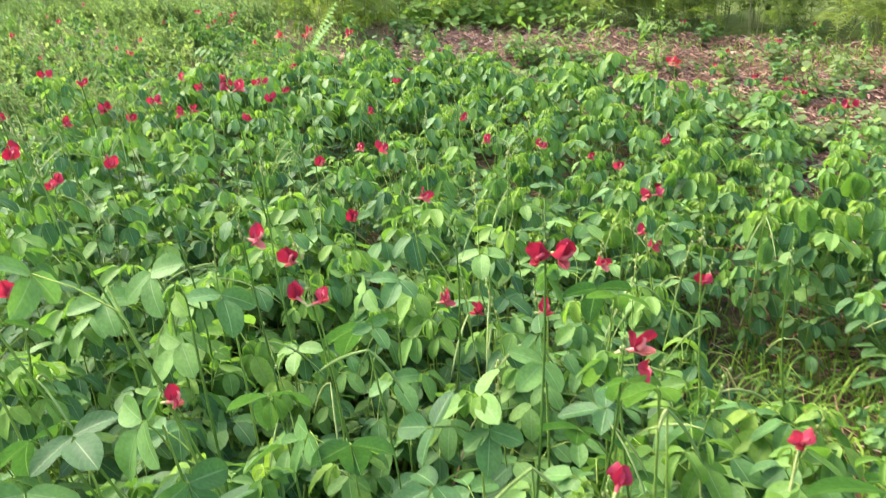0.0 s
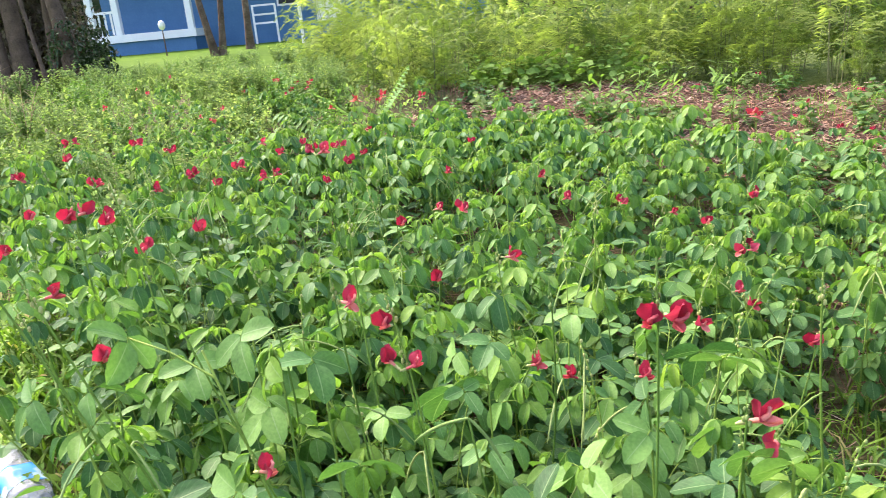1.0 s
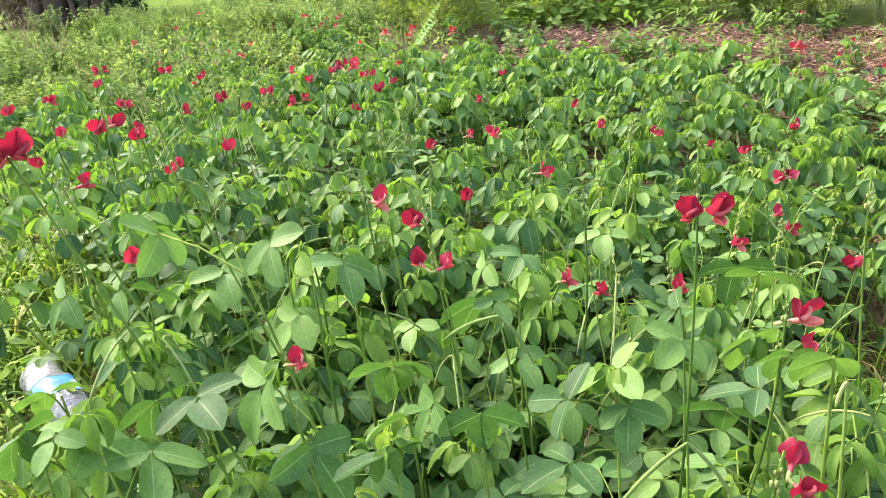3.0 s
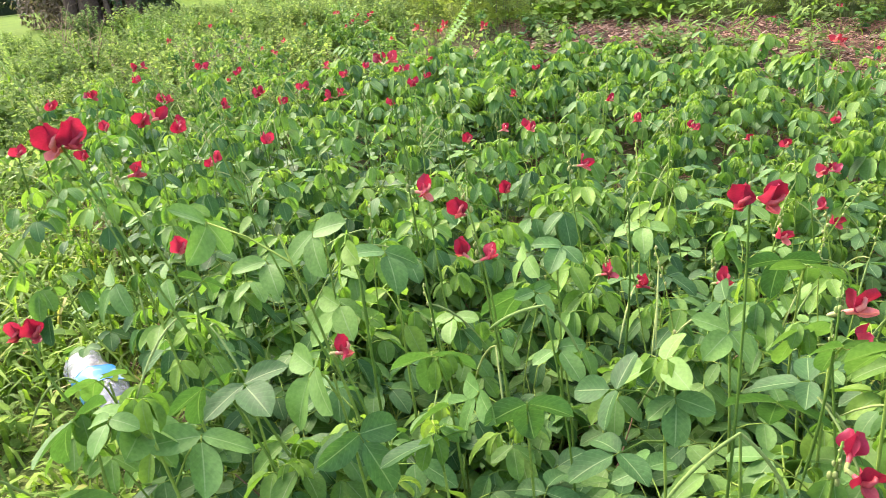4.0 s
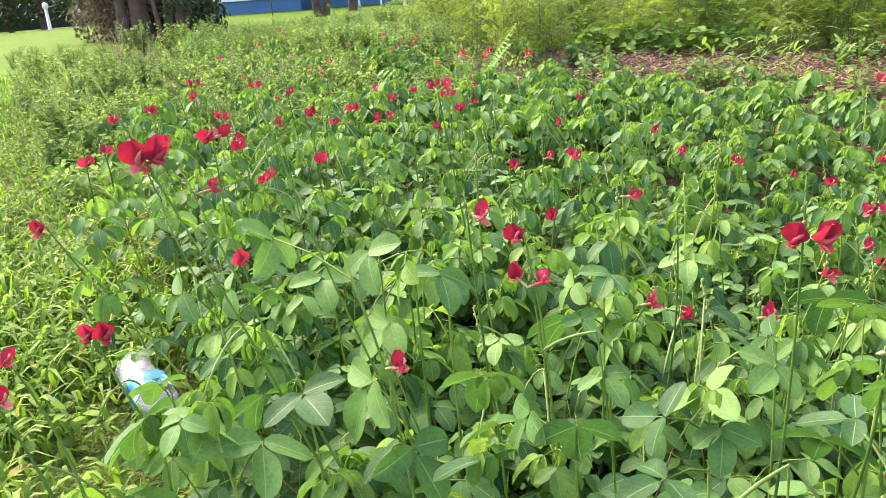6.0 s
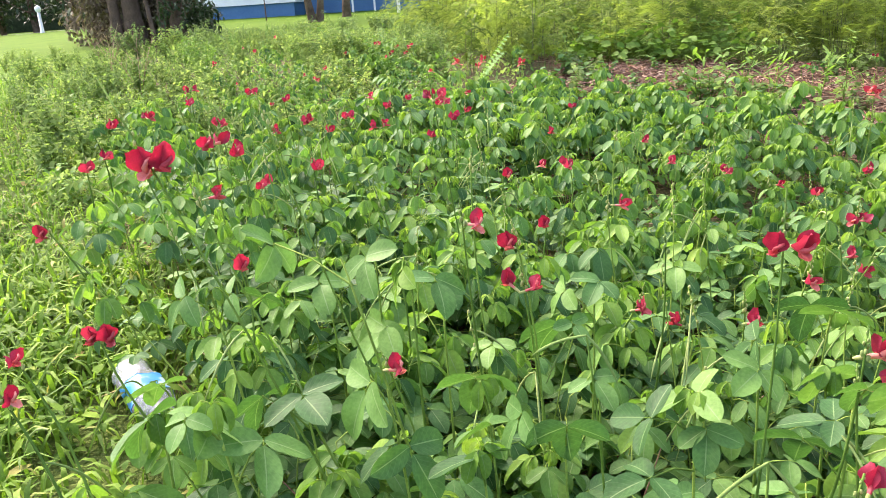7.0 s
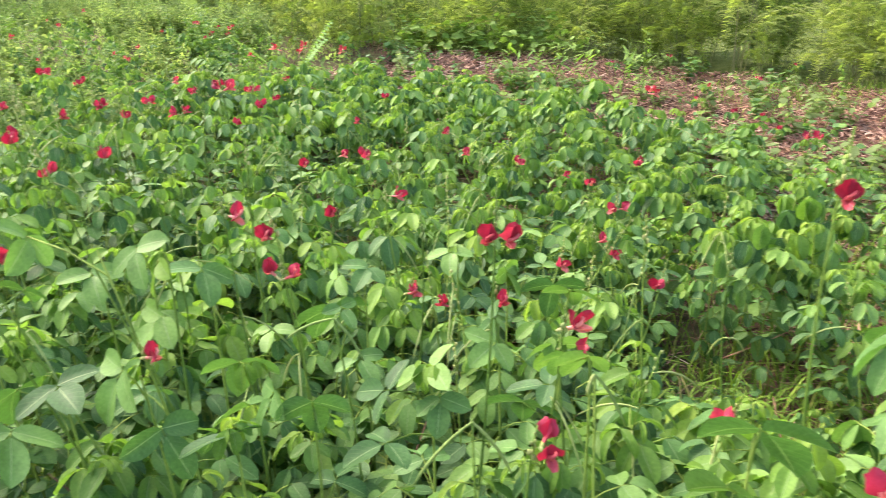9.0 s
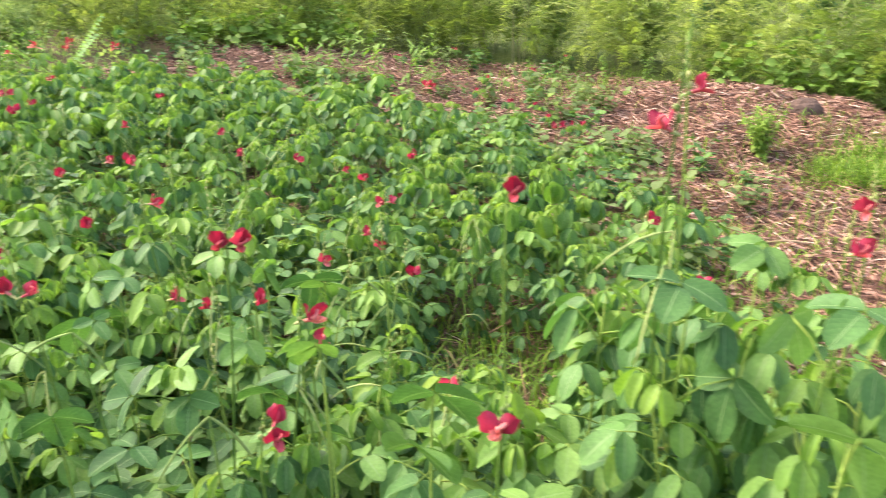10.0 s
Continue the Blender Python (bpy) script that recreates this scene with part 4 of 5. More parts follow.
def fennel_template(h, fronds):
    """A feathery weed: thin upright stems with arching plumes of thread-like leaves."""
    plant = thing("feathery_weed", pose(0, 0, 0), "tall feathery yellow-green weed behind the mulch", "weed", "feathery weeds")
    b, f = Builder(), Builder()
    for s in range(4):
        a, lean = ru(0, 6.28), ru(0.02, 0.30)
        hh = h * ru(0.7, 1.0)
        line = stem_line((math.cos(a) * 0.04, math.sin(a) * 0.04, -0.02), (math.cos(a) * lean * hh, math.sin(a) * lean * hh, hh), (0, 0, hh * 0.05), 6)
        b.add(*tube(line, np.linspace(0.0035, 0.0015, 6), 4), 0)
        for k in range(fronds):
            t = 0.22 + 0.78 * k / fronds
            az = k * 2.4 + ru(-0.5, 0.5)
            o = along(line, t)
            d = np.array([math.cos(az), math.sin(az), 0])
            span = h * ru(0.28, 0.46) * (1.15 - 0.55 * t)
            rise = ru(0.5, 1.3)
            axis = [o + d * span * u + np.array([0, 0, span * (rise * u - 1.0 * u ** 2.5)]) for u in np.linspace(0, 1, 5)]
            b.add(*tube(axis, np.linspace(0.0022, 0.0009, 5), 3), 1)
            across = np.array([-d[1], d[0], 0])
            for j in range(46):
                u = 0.04 + 0.96 * j / 46
                p = along(np.array(axis), u)
                sg = 1 if j % 2 else -1
                ln = span * ru(0.10, 0.22) * (1.15 - 0.6 * u)
                e = p + across * sg * ln * ru(0.5, 0.9) + d * ln * ru(0.3, 0.7) + np.array([0, 0, ln * ru(-0.5, 0.25)])
                w = np.array([0, 0, 0.0024]) + d * 0.0024
                mid = (p + e) / 2 + np.array([0, 0, ln * 0.1])
                f.add([p - w, p + w, mid + w * 1.3, mid - w * 1.3, e], [(0, 1, 2, 3), (3, 2, 4)], 0)
    tagged(part("stalk", b.mesh("stalk", [FENNEL_STEM, FENNEL]), plant), kind="stuff")
    tagged(part("plume", f.mesh("plume", [FENNEL]), plant), kind="stuff")
    return plant


def scatter(templates, places, size=(0.8, 1.2)):
    for o in templates:
        used[id(o)] = False
    for x, y in places:
        s = ru(*size)
        plant_at(rng.choice(templates), x, y, gz_at(x, y), ru(0, 6.28), (s, s * ru(0.9, 1.1)), (ru(-0.1, 0.1), ru(-0.1, 0.1)))
    for o in templates:
        if not used[id(o)]:
            for c in [*o.children_recursive, o]:
                bpy.data.objects.remove(c)


fennels = [fennel_template(1.25, 10), fennel_template(1.05, 9), fennel_template(1.4, 11), fennel_template(0.85, 9), fennel_template(1.15, 10)]
spots = []
for i in range(44):
    x = -2.4 + i * 0.2
    for row in range(4):
        px = x + ru(-0.12, 0.12) + row * 0.05
        spots.append((px, float(fennel_line(px)) + 0.1 + row * 0.5 + ru(-0.45, 0.3)))
for i in range(20):
    a = i / 20
    spots.append((4.0 + ru(-0.2, 0.7), 0.6 + 3.0 * a + ru(-0.1, 0.1)))
scatter(fennels, spots, (0.6, 1.15))

weeds = [weed_template("leafy_weed", 0.46, 13, 44, 0.036, 0.017, WEED_BUSH, "bushy light green weed in the field", "weed", "leafy weeds"),
         weed_template("leafy_weed", 0.38, 13, 40, 0.034, 0.017, WEED_BUSH, "bushy light green weed in the field", "weed", "leafy weeds"),
         weed_template("leafy_weed", 0.50, 12, 44, 0.042, 0.013, WEED_BUSH, "slender light green weed in the field", "weed", "leafy weeds"),
         weed_template("leafy_weed", 0.42, 12, 38, 0.034, 0.018, LEAF_CROWN_MANY, "bushy bright green weed in the field", "weed", "leafy weeds"),
         weed_template("grey_weed", 0.42, 13, 40, 0.032, 0.014, WEED_DULL, "grey-green bushy weed in the field", "weed", "leafy weeds")]
spots = []
rows_of = random.Random(3)
while len(spots) < 380:
    py = 2.8 + 10.5 * rows_of.random() ** 1.5
    px = rows_of.uniform(-0.95 * py, -0.6)
    if in_mulch(px, py) or (py < 3.6 and px > -0.95) or (3.4 < py < 5.9 and abs(px + 0.165 * py) < 0.38):
        continue
    spots.append((px, py))
scatter(weeds, [q for q in spots if q[0] > -0.66 * q[1]], (0.55, 1.0))
spots = []
while len(spots) < 90:
    py = rows_of.uniform(5.2, 8.6)
    px = rows_of.uniform(-0.47, -0.09) * py
    if not in_mulch(px, py):
        spots.append((px, py))
extra = [fennel_template(0.62, 11), fennel_template(0.52, 10)]
scatter(extra, [q for q in spots if q[0] > -0.24 * q[1]], (0.8, 1.2))
lower = [weed_template("tall_weed", 0.40, 14, 40, 0.040, 0.018, WEED_BUSH, "soft light green weed behind the beans", "weed", "leafy weeds"),
         weed_template("tall_weed", 0.36, 14, 38, 0.040, 0.016, WEED_DULL, "soft grey-green weed behind the beans", "weed", "leafy weeds")]
scatter(lower, [q for q in spots if q[0] <= -0.24 * q[1]], (0.8, 1.15))
spots = []
while len(spots) < 110:
    py = 2.8 + 9 * rows_of.random() ** 1.4
    spots.append((-rows_of.uniform(0.66, 0.95) * py, py))
low = [weed_template("low_weed", 0.26, 9, 16, 0.045, 0.022, WEED_BUSH, "low bushy weed at the field's edge", "weed", "leafy weeds", wide=0.8),
       weed_template("low_weed", 0.22, 8, 14, 0.040, 0.018, WEED_DULL, "low grey-green weed at the field's edge", "weed", "leafy weeds", wide=0.8)]
scatter(low, spots, (0.8, 1.2))

# the bean plants further off, too many to count
for k in range(130):
    py = 2.7 + 2.6 * rows_of.random() ** 1.5
    px = rows_of.uniform(-0.60 * py, -0.3)
    if px < field_left(py) or in_mulch(px, py) or py < 4.0 and px > -1.4:
        continue
    s = ru(0.5, 0.75)
    far_spots.append((px, py, s, s * ru(0.9, 1.2)))


def gathered(template):
    """All of a template's meshes as one set of points, faces and materials."""
    out = []
    for o in template.children_recursive:
        me = o.data
        m = o.matrix_basis if o.parent == template else o.parent.matrix_basis @ o.matrix_basis
        v = moved([q.co for q in me.vertices], m)
        uv = np.full((len(v), 2), 0.25)
        for q, c in zip(me.loops, me.uv_layers[0].data):
            uv[q.vertex_index] = c.uv
        slot = {"foliage": 0, "stem": 1, "flower_stalk": 1, "flower": 3, "wing_petal": 2}[o.name.split(".")[0]]
        for leaf_kind, target in ((0, slot), (1, 4), (2, 5)):
            some = [tuple(q.vertices) for q in me.polygons if (q.material_index if slot == 0 else 0) == leaf_kind]
            if some:
                out.append((v, some, target, uv))
    for o in [*template.children_recursive, template]:
        bpy.data.objects.remove(o)
    return out


far_spots = [q for q in far_spots if not (q[1] > 3.7 and abs(q[0] + 0.19 * q[1]) < 0.2)]
for k in range(70):
    px, py = ru(-1.0, 0.15), ru(2.8, 4.1)
    far_spots.append((px, py, ru(0.8, 1.0), ru(0.65, 0.95)))
# low bean plants that straggle out over the mulch
for k in range(46):
    py = ru(2.3, 4.1)
    px = field_right(min(3.9, py)) + 0.75 * rng.random() ** 1.6
    if px > 0.5:
        far_spots.append((px, py, ru(0.65, 0.9), ru(0.35, 0.6)))
FAR = [gathered(far_bean_template(H0, n, k)) for n, k in ((13, 0), (15, 0), (13, 1), (14, 0), (13, 1), (15, 0))]
b = Builder()
for x, y, sx, sz in far_spots:
    m = Matrix.Translation((x, y, gz_at(x, y))) @ Matrix.Rotation(ru(-0.12, 0.12), 4, "X") @ Matrix.Rotation(ru(0, 6.28), 4, "Z") @ Matrix.Diagonal((sx, sx, sz, 1))
    pick = FAR if (y > 3.2 and x < -0.5) or rng.random() < 0.05 else [FAR[0], FAR[1], FAR[3], FAR[5]]
    for v, f, slot, uv in rng.choice(pick):
        b.add(moved(v, m), f, slot, uv)
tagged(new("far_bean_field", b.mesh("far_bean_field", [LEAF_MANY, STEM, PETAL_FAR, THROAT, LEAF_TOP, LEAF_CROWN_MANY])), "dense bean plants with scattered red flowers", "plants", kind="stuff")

b = Builder()
for k in range(20000):
    py = 2.3 + 9.0 * rows_of.random() ** 1.6
    px = rows_of.uniform(-0.95 * py, -0.45 if py < 3.6 or py > 6 else -0.7)
    if py < 3.3 and px > -0.9 - 0.4 * (3.3 - py):
        continue
    ln = ru(0.026, 0.052)
    v, f, uv = blade(ln, ln * ru(0.35, 0.55), ru(0.1, 0.3), ru(0.2, 0.8), 3, 2, 0.8)
    b.add(moved(v, leaf_pose((px, py, gz_at(px, py) + 0.02 + (0.24 if px > -0.66 * py else 0.10) * rows_of.random() ** 1.5), ru(0, 6.28), ru(-0.3, 0.8))), f, rows_of.choice((0, 0, 1, 2)), uv)
tagged(new("low_weeds", b.mesh("low_weeds", [WEED, WEED_DULL, LEAF_CROWN_MANY])), "low mixed weeds that cover the ground", "weeds", kind="stuff")

# low bushes where the lawn begins
bushes = [weed_template("low_bush", 0.95, 16, 44, 0.08, 0.030, LEAF_MANY, "dense dark green bush behind the feathery weeds", "bush", "low bushes"),
          weed_template("low_bush", 0.8, 16, 40, 0.08, 0.034, VINE, "dense green bush behind the feathery weeds", "bush", "low bushes")]
spots = [(-6.9, 9.4), (-6.4, 9.0), (-7.2, 9.9), (-6.0, 9.6), (-6.5, 10.2), (-5.6, 10.2), (-6.0, 10.0), (-5.3, 12.0), (-4.4, 13.0), (-3.4, 12.4), (-2.4, 13.2), (-1.6, 11.6), (-0.6, 12.6), (0.8, 11.0), (-3.0, 10.2), (-4.8, 10.6), (2.2, 10.0), (-5.6, 13.4)]
for i in range(34):
    px = -1.6 + 0.26 * i + ru(-0.1, 0.1)
    spots.append((px, max(1.2, float(fennel_line(px))) + 1.7 + 0.6 * (i % 2) + ru(-0.2, 0.2)))
for i in range(9):
    spots.append((5.6 + ru(-0.2, 0.5), -0.5 + 0.55 * i))
scatter(bushes, spots[18:], (0.75, 1.15))
edge_bushes = [weed_template("low_bush", 0.55, 16, 44, 0.06, 0.026, WEED_DULL, "rounded grey-green bush at the lawn's edge", "bush", "low bushes"),
               weed_template("low_bush", 0.45, 16, 40, 0.06, 0.028, WEED, "rounded green bush beyond the field", "bush", "low bushes")]
scatter(edge_bushes, spots[:18] + [(-5.5, 8.3), (-5.2, 8.8), (-4.9, 8.5), (-4.6, 9.2), (-4.3, 9.0), (-5.0, 9.3), (-4.0, 9.6), (-3.6, 9.4), (-3.2, 9.9)], (0.75, 1.1))

# ---- grass, straw and chips ----


def grass_patch(name, label, places, length, width, material):
    b = Builder()
    for x, y in places:
        z = gz_at(x, y)
        a, ln = ru(0, 6.28), ru(*length)
        w = ru(*width)
        lean = ru(0.2, 1.15)
        d = np.array([math.cos(a), math.sin(a), 0])
        s = np.array([-d[1], d[0], 0]) * w / 2
        p0 = np.array([x, y, z - 0.003])
        p1 = p0 + d * ln * 0.26 * lean + np.array([0, 0, ln * 0.42])
        p2 = p0 + d * ln * 0.62 * lean + np.array([0, 0, ln * (0.72 - 0.22 * lean)])
        p3 = p0 + d * ln * 0.95 * lean + np.array([0, 0, ln * (0.92 - 0.62 * lean)])
        b.add([p0 - s * 0.7, p0 + s * 0.7, p1 + s, p1 - s, p2 + s * 0.8, p2 - s * 0.8, p3], [(0, 1, 2, 3), (3, 2, 4, 5), (5, 4, 6)], 0)
    ob = tagged(new(name, b.mesh(name, [material])), label, "grass", kind="stuff")
    return ob


gr = random.Random(11)
places = []
while len(places) < 15000:
    py = 0.2 + 6.5 * gr.random() ** 1.7
    px = field_left(py) + 0.45 - 2.6 * gr.random() ** 1.4
    places.append((px, py))
grass_patch("lawn_grass", "rough bright green grass beside the bean field", places, (0.04, 0.115), (0.004, 0.010), GRASS)
places = []
while len(places) < 5000:
    py = 0.15 + 1.6 * gr.random() ** 1.3
    px = field_left(py) + 0.25 - 1.1 * gr.random() ** 1.2
    if not near_sight(px, py):
        places.append((px, py))
grass_patch("long_grass", "arching green grass at the field's edge", places, (0.06, 0.15), (0.005, 0.011), GRASS)
b = Builder()
for k in range(3400):
    py = 0.2 + 4.5 * gr.random() ** 1.5
    px = field_left(py) + 0.5 - 2.2 * gr.random() ** 1.3
    high, turn0 = ru(0.015, 0.085), ru(0, 6.28)
    size = ru(0.6, 1.3)
    for j in range(5):
        ln = ru(0.018, 0.040) * size
        v, f, uv = blade(ln, ln * ru(0.38, 0.6), ru(0.1, 0.4), ru(0.2, 0.9), 3, 2, 0.72)
        b.add(moved(v, leaf_pose((px, py, gz_at(px, py) + high * (1 - 0.1 * j)), turn0 + 1.26 * j + ru(-0.3, 0.3), ru(-0.55, 0.3))), f, 0, uv)
    b.add(*tube([(px, py, gz_at(px, py) - 0.005), (px, py, gz_at(px, py) + high)], [0.0012, 0.0008], 3), 0)
tagged(new("lawn_weeds", b.mesh("lawn_weeds", [WEED_LAWN])), "small broad-leaved weeds in the grass", "weeds", kind="stuff")
places = []
while len(places) < 6000:
    py = gr.uniform(0.3, 3.6)
    px = gr.uniform(field_left(py), field_right(py) + 0.3)
    places.append((px, py))
grass_patch("undergrowth_grass", "thin grass under the bean plants", places, (0.04, 0.12), (0.002, 0.005), GRASS)
places = []
while len(places) < 5000:
    c = gr.choice(((1.25, 1.35, 0.35), (1.9, 2.0, 0.5), (2.9, 2.9, 0.4), (0.6, 1.15, 0.22), (1.2, 2.0, 0.3), (3.0, 2.2, 0.5), (2.2, 4.9, 0.4)))
    places.append((gr.gauss(c[0], c[2]), gr.gauss(c[1], c[2])))
grass_patch("tuft_grass", "yellow-green grass tufts on the mulch", places, (0.05, 0.16), (0.003, 0.006), GRASS)

b = Builder()
count = 0
while count < 52000:
    py = 1.0 + 6.2 * gr.random() ** 0.9
    px = gr.uniform(-1.0, 4.6)
    if count % 2:
        py, px = gr.uniform(1.2, 4.4), gr.uniform(0.9, 3.6)
    if not in_mulch(px, py):
        continue
    count += 1
    a, ln, w = ru(0, 6.28), 0.016 + 0.10 * rng.random() ** 2, ru(0.0012, 0.0042)
    if count % 7 == 0:
        w, ln = ru(0.007, 0.018), ru(0.015, 0.045)
    d = np.array([math.cos(a), math.sin(a), ru(-0.5, 0.5)])
    s = np.array([-math.sin(a), math.cos(a), ru(-0.4, 0.4)]) * w / 2
    up = np.array([0, 0, 0.002])
    p = np.array([px, py, gz_at(px, py) + ru(-0.004, 0.04)])
    q0, q2 = p - d * ln / 2, p + d * ln / 2
    b.add([q0 - s - up, q0 + s - up, q0 + up, q2 - s - up, q2 + s - up, q2 + up], [(0, 3, 4, 1), (1, 4, 5, 2), (2, 5, 3, 0), (0, 1, 2), (3, 5, 4)], 0)
for k in range(5000):
    py = gr.uniform(0.3, 3.2)
    px = gr.uniform(field_left(py) - 0.1, field_right(py) + 0.2)
    a, ln = ru(0, 6.28), ru(0.03, 0.10)
    d = np.array([math.cos(a), math.sin(a), ru(-0.15, 0.15)]) * ln / 2
    p = np.array([px, py, gz_at(px, py) + ru(0.004, 0.02)])
    s, up = np.array([-math.sin(a), math.cos(a), 0]) * 0.0012, np.array([0, 0, 0.0012])
    b.add([p - d - s, p - d + s, p - d + up, p + d - s, p + d + s, p + d + up], [(0, 3, 4, 1), (1, 4, 5, 2), (2, 5, 3, 0)], 0)
tagged(new("straw_mulch", b.mesh("straw_mulch", [CHIP], False)), "reddish brown straw and wood chip mulch", "mulch", kind="stuff")

# dry brown stems that lean about under the beans
b = Builder()
for k in range(420):
    py = 0.35 + 2.6 * gr.random() ** 1.2
    px = gr.uniform(field_left(py) + 0.1, field_right(py))
    a, ln = ru(0, 6.28), ru(0.08, 0.26)
    top = np.array([px + math.cos(a) * ln * 0.7, py + math.sin(a) * ln * 0.7, gz_at(px, py) + ln * ru(0.2, 0.9)])
    line = stem_line((px, py, gz_at(px, py) - 0.005), top, (ru(-0.02, 0.02), ru(-0.02, 0.02), ru(0, 0.03)), 5)
    b.add(*tube(line, np.linspace(0.0017, 0.0008, 5), 4), 0)
tagged(new("dry_stems", b.mesh("dry_stems", [CHIP])), "thin dry reddish brown stems under the beans", "stems", kind="stuff")

# a yellow-green tuft of grass on the mulch
places = []
while len(places) < 1500:
    a, r = gr.uniform(0, 6.28), gr.random() ** 0.7
    places.append((2.85 + 0.32 * r * math.cos(a), 2.66 + 0.24 * r * math.sin(a)))
grass_patch("grass_tuft", "thin yellow-green grass on the mulch", places, (0.08, 0.20), (0.003, 0.006), GRASS)

# ---- small plants on and beside the mulch ----


def vine_patch(spots, size, high):
    """A low vine with round, lobed leaves."""
    plant = thing("round_leaf_vine", Matrix.Translation((spots[0][0], spots[0][1], gz_at(*spots[0]))), "trailing vine with round bright green leaves", "vine", "vines on the mulch")
    x0, y0, z0 = plant.matrix_basis.translation
    b, f = Builder(), Builder()
    for (x, y) in spots:
        for k in range(125):
            a, r = ru(0, 6.28), 0.34 * math.sqrt(ru(0, 1))
            p = np.array([x + math.cos(a) * r - x0, y + math.sin(a) * r - y0, 0.03 + high * (1 - (r / 0.36) ** 2) * ru(0.35, 1.0)])
            foot = p * np.array([0.7, 0.7, 0]) + np.array([0, 0, 0.0])
            b.add(*tube([foot, (foot + p) / 2 + np.array([0, 0, 0.03]), p], [0.002, 0.0016, 0.001], 3), 0)
            s = size * ru(0.7, 1.2)
            ring = [(s * (0.5 + 0.5 * math.cos(w)) * (1 + 0.10 * math.cos(5 * w)), s * 0.56 * math.sin(w) * (1 + 0.10 * math.cos(5 * w)), 0.08 * s * math.cos(2 * w)) for w in np.linspace(0, 6.28, 16)[:-1]]
            m = Matrix.Translation(p) @ Matrix.Rotation(ru(0, 6.28), 4, "Z") @ Matrix.Rotation(radians(ru(0, 55)), 4, "Y")
            vs = moved([(s * 0.45, 0, -0.06 * s)] + ring, m)
            f.add(vs, [(0, i + 1, (i + 1) % 15 + 1) for i in range(15)], 0)
    tagged(part("runner", b.mesh("runner", [STEM]), plant), kind="stuff")
    tagged(part("foliage", f.mesh("foliage", [VINE]), plant), kind="stuff")


vine_patch([(-0.50, 6.50), (-0.2, 6.45), (0.1, 6.45), (0.42, 6.4), (0.7, 6.35)], 0.058, 0.30)
vine_patch([(3.2, 4.25), (3.5, 4.05), (3.75, 3.9), (4.0, 3.7), (4.2, 3.4)], 0.058, 0.42)

sprigs = [weed_template("leafy_sprig", 0.42, 1, 34, 0.05, 0.018, VINE, "upright green leafy sprig on the mulch", "weed", "sprigs on the mulch", (0, 60)),
          weed_template("leafy_sprig", 0.36, 2, 22, 0.06, 0.016, VINE, "upright green leafy sprig on the mulch", "weed", "sprigs on the mulch", (0, 60))]
scatter(sprigs, [(1.9, 4.78), (2.75, 4.85), (0.2, 5.2), (2.35, 4.6), (2.55, 4.35), (1.2, 5.4), (0.6, 5.6), (3.2, 3.9)], (0.7, 1.1))
lances = [weed_template("lance_leaf_weed", 0.45, 3, 12, 0.13, 0.016, VINE, "slender weed with long narrow leaves", "weed", "narrow-leaved weeds", (-20, 30)),
          weed_template("lance_leaf_weed", 0.38, 2, 12, 0.12, 0.015, VINE, "slender weed with long narrow leaves", "weed", "narrow-leaved weeds", (-20, 30))]
scatter(lances, [(0.55, 4.7), (0.8, 4.9), (0.65, 5.15), (1.0, 4.6), (0.35, 4.6), (1.2, 4.9), (0.75, 4.5)], (0.9, 1.2))
clump = [weed_template("bright_clump", 0.27, 30, 22, 0.036, 0.014, LEAF_TOP, "small bright green bushy clump on the mulch", "weed", "sprigs on the mulch", (0, 60), 0.55)]
scatter(clump, [(2.46, 3.0)], (1.0, 1.0))
teal = [weed_template("blue_green_weed", 0.17, 6, 8, 0.042, 0.026, WEED_DULL, "low blue-green weed on the mulch", "weed", "low weeds on the mulch", wide=0.9),
        weed_template("blue_green_weed", 0.15, 5, 8, 0.042, 0.028, LEAF_MANY, "low blue-green weed on the mulch", "weed", "low weeds on the mulch", wide=1.0)]
spots = []
while len(spots) < 115:
    py = rows_of.uniform(2.4, 5.9)
    px = rows_of.uniform(-0.6, 2.2)
    if in_mulch(px, py) and rows_of.random() < 1.15 - 0.3 * max(0, px - 0.6) - 0.22 * max(0, py - 4):
        spots.append((px, py))
while len(spots) < 150:
    py = rows_of.uniform(1.7, 3.9)
    px = rows_of.uniform(0.9, 1.8)
    if in_mulch(px, py):
        spots.append((px, py))
scatter(teal, spots, (0.7, 1.35))


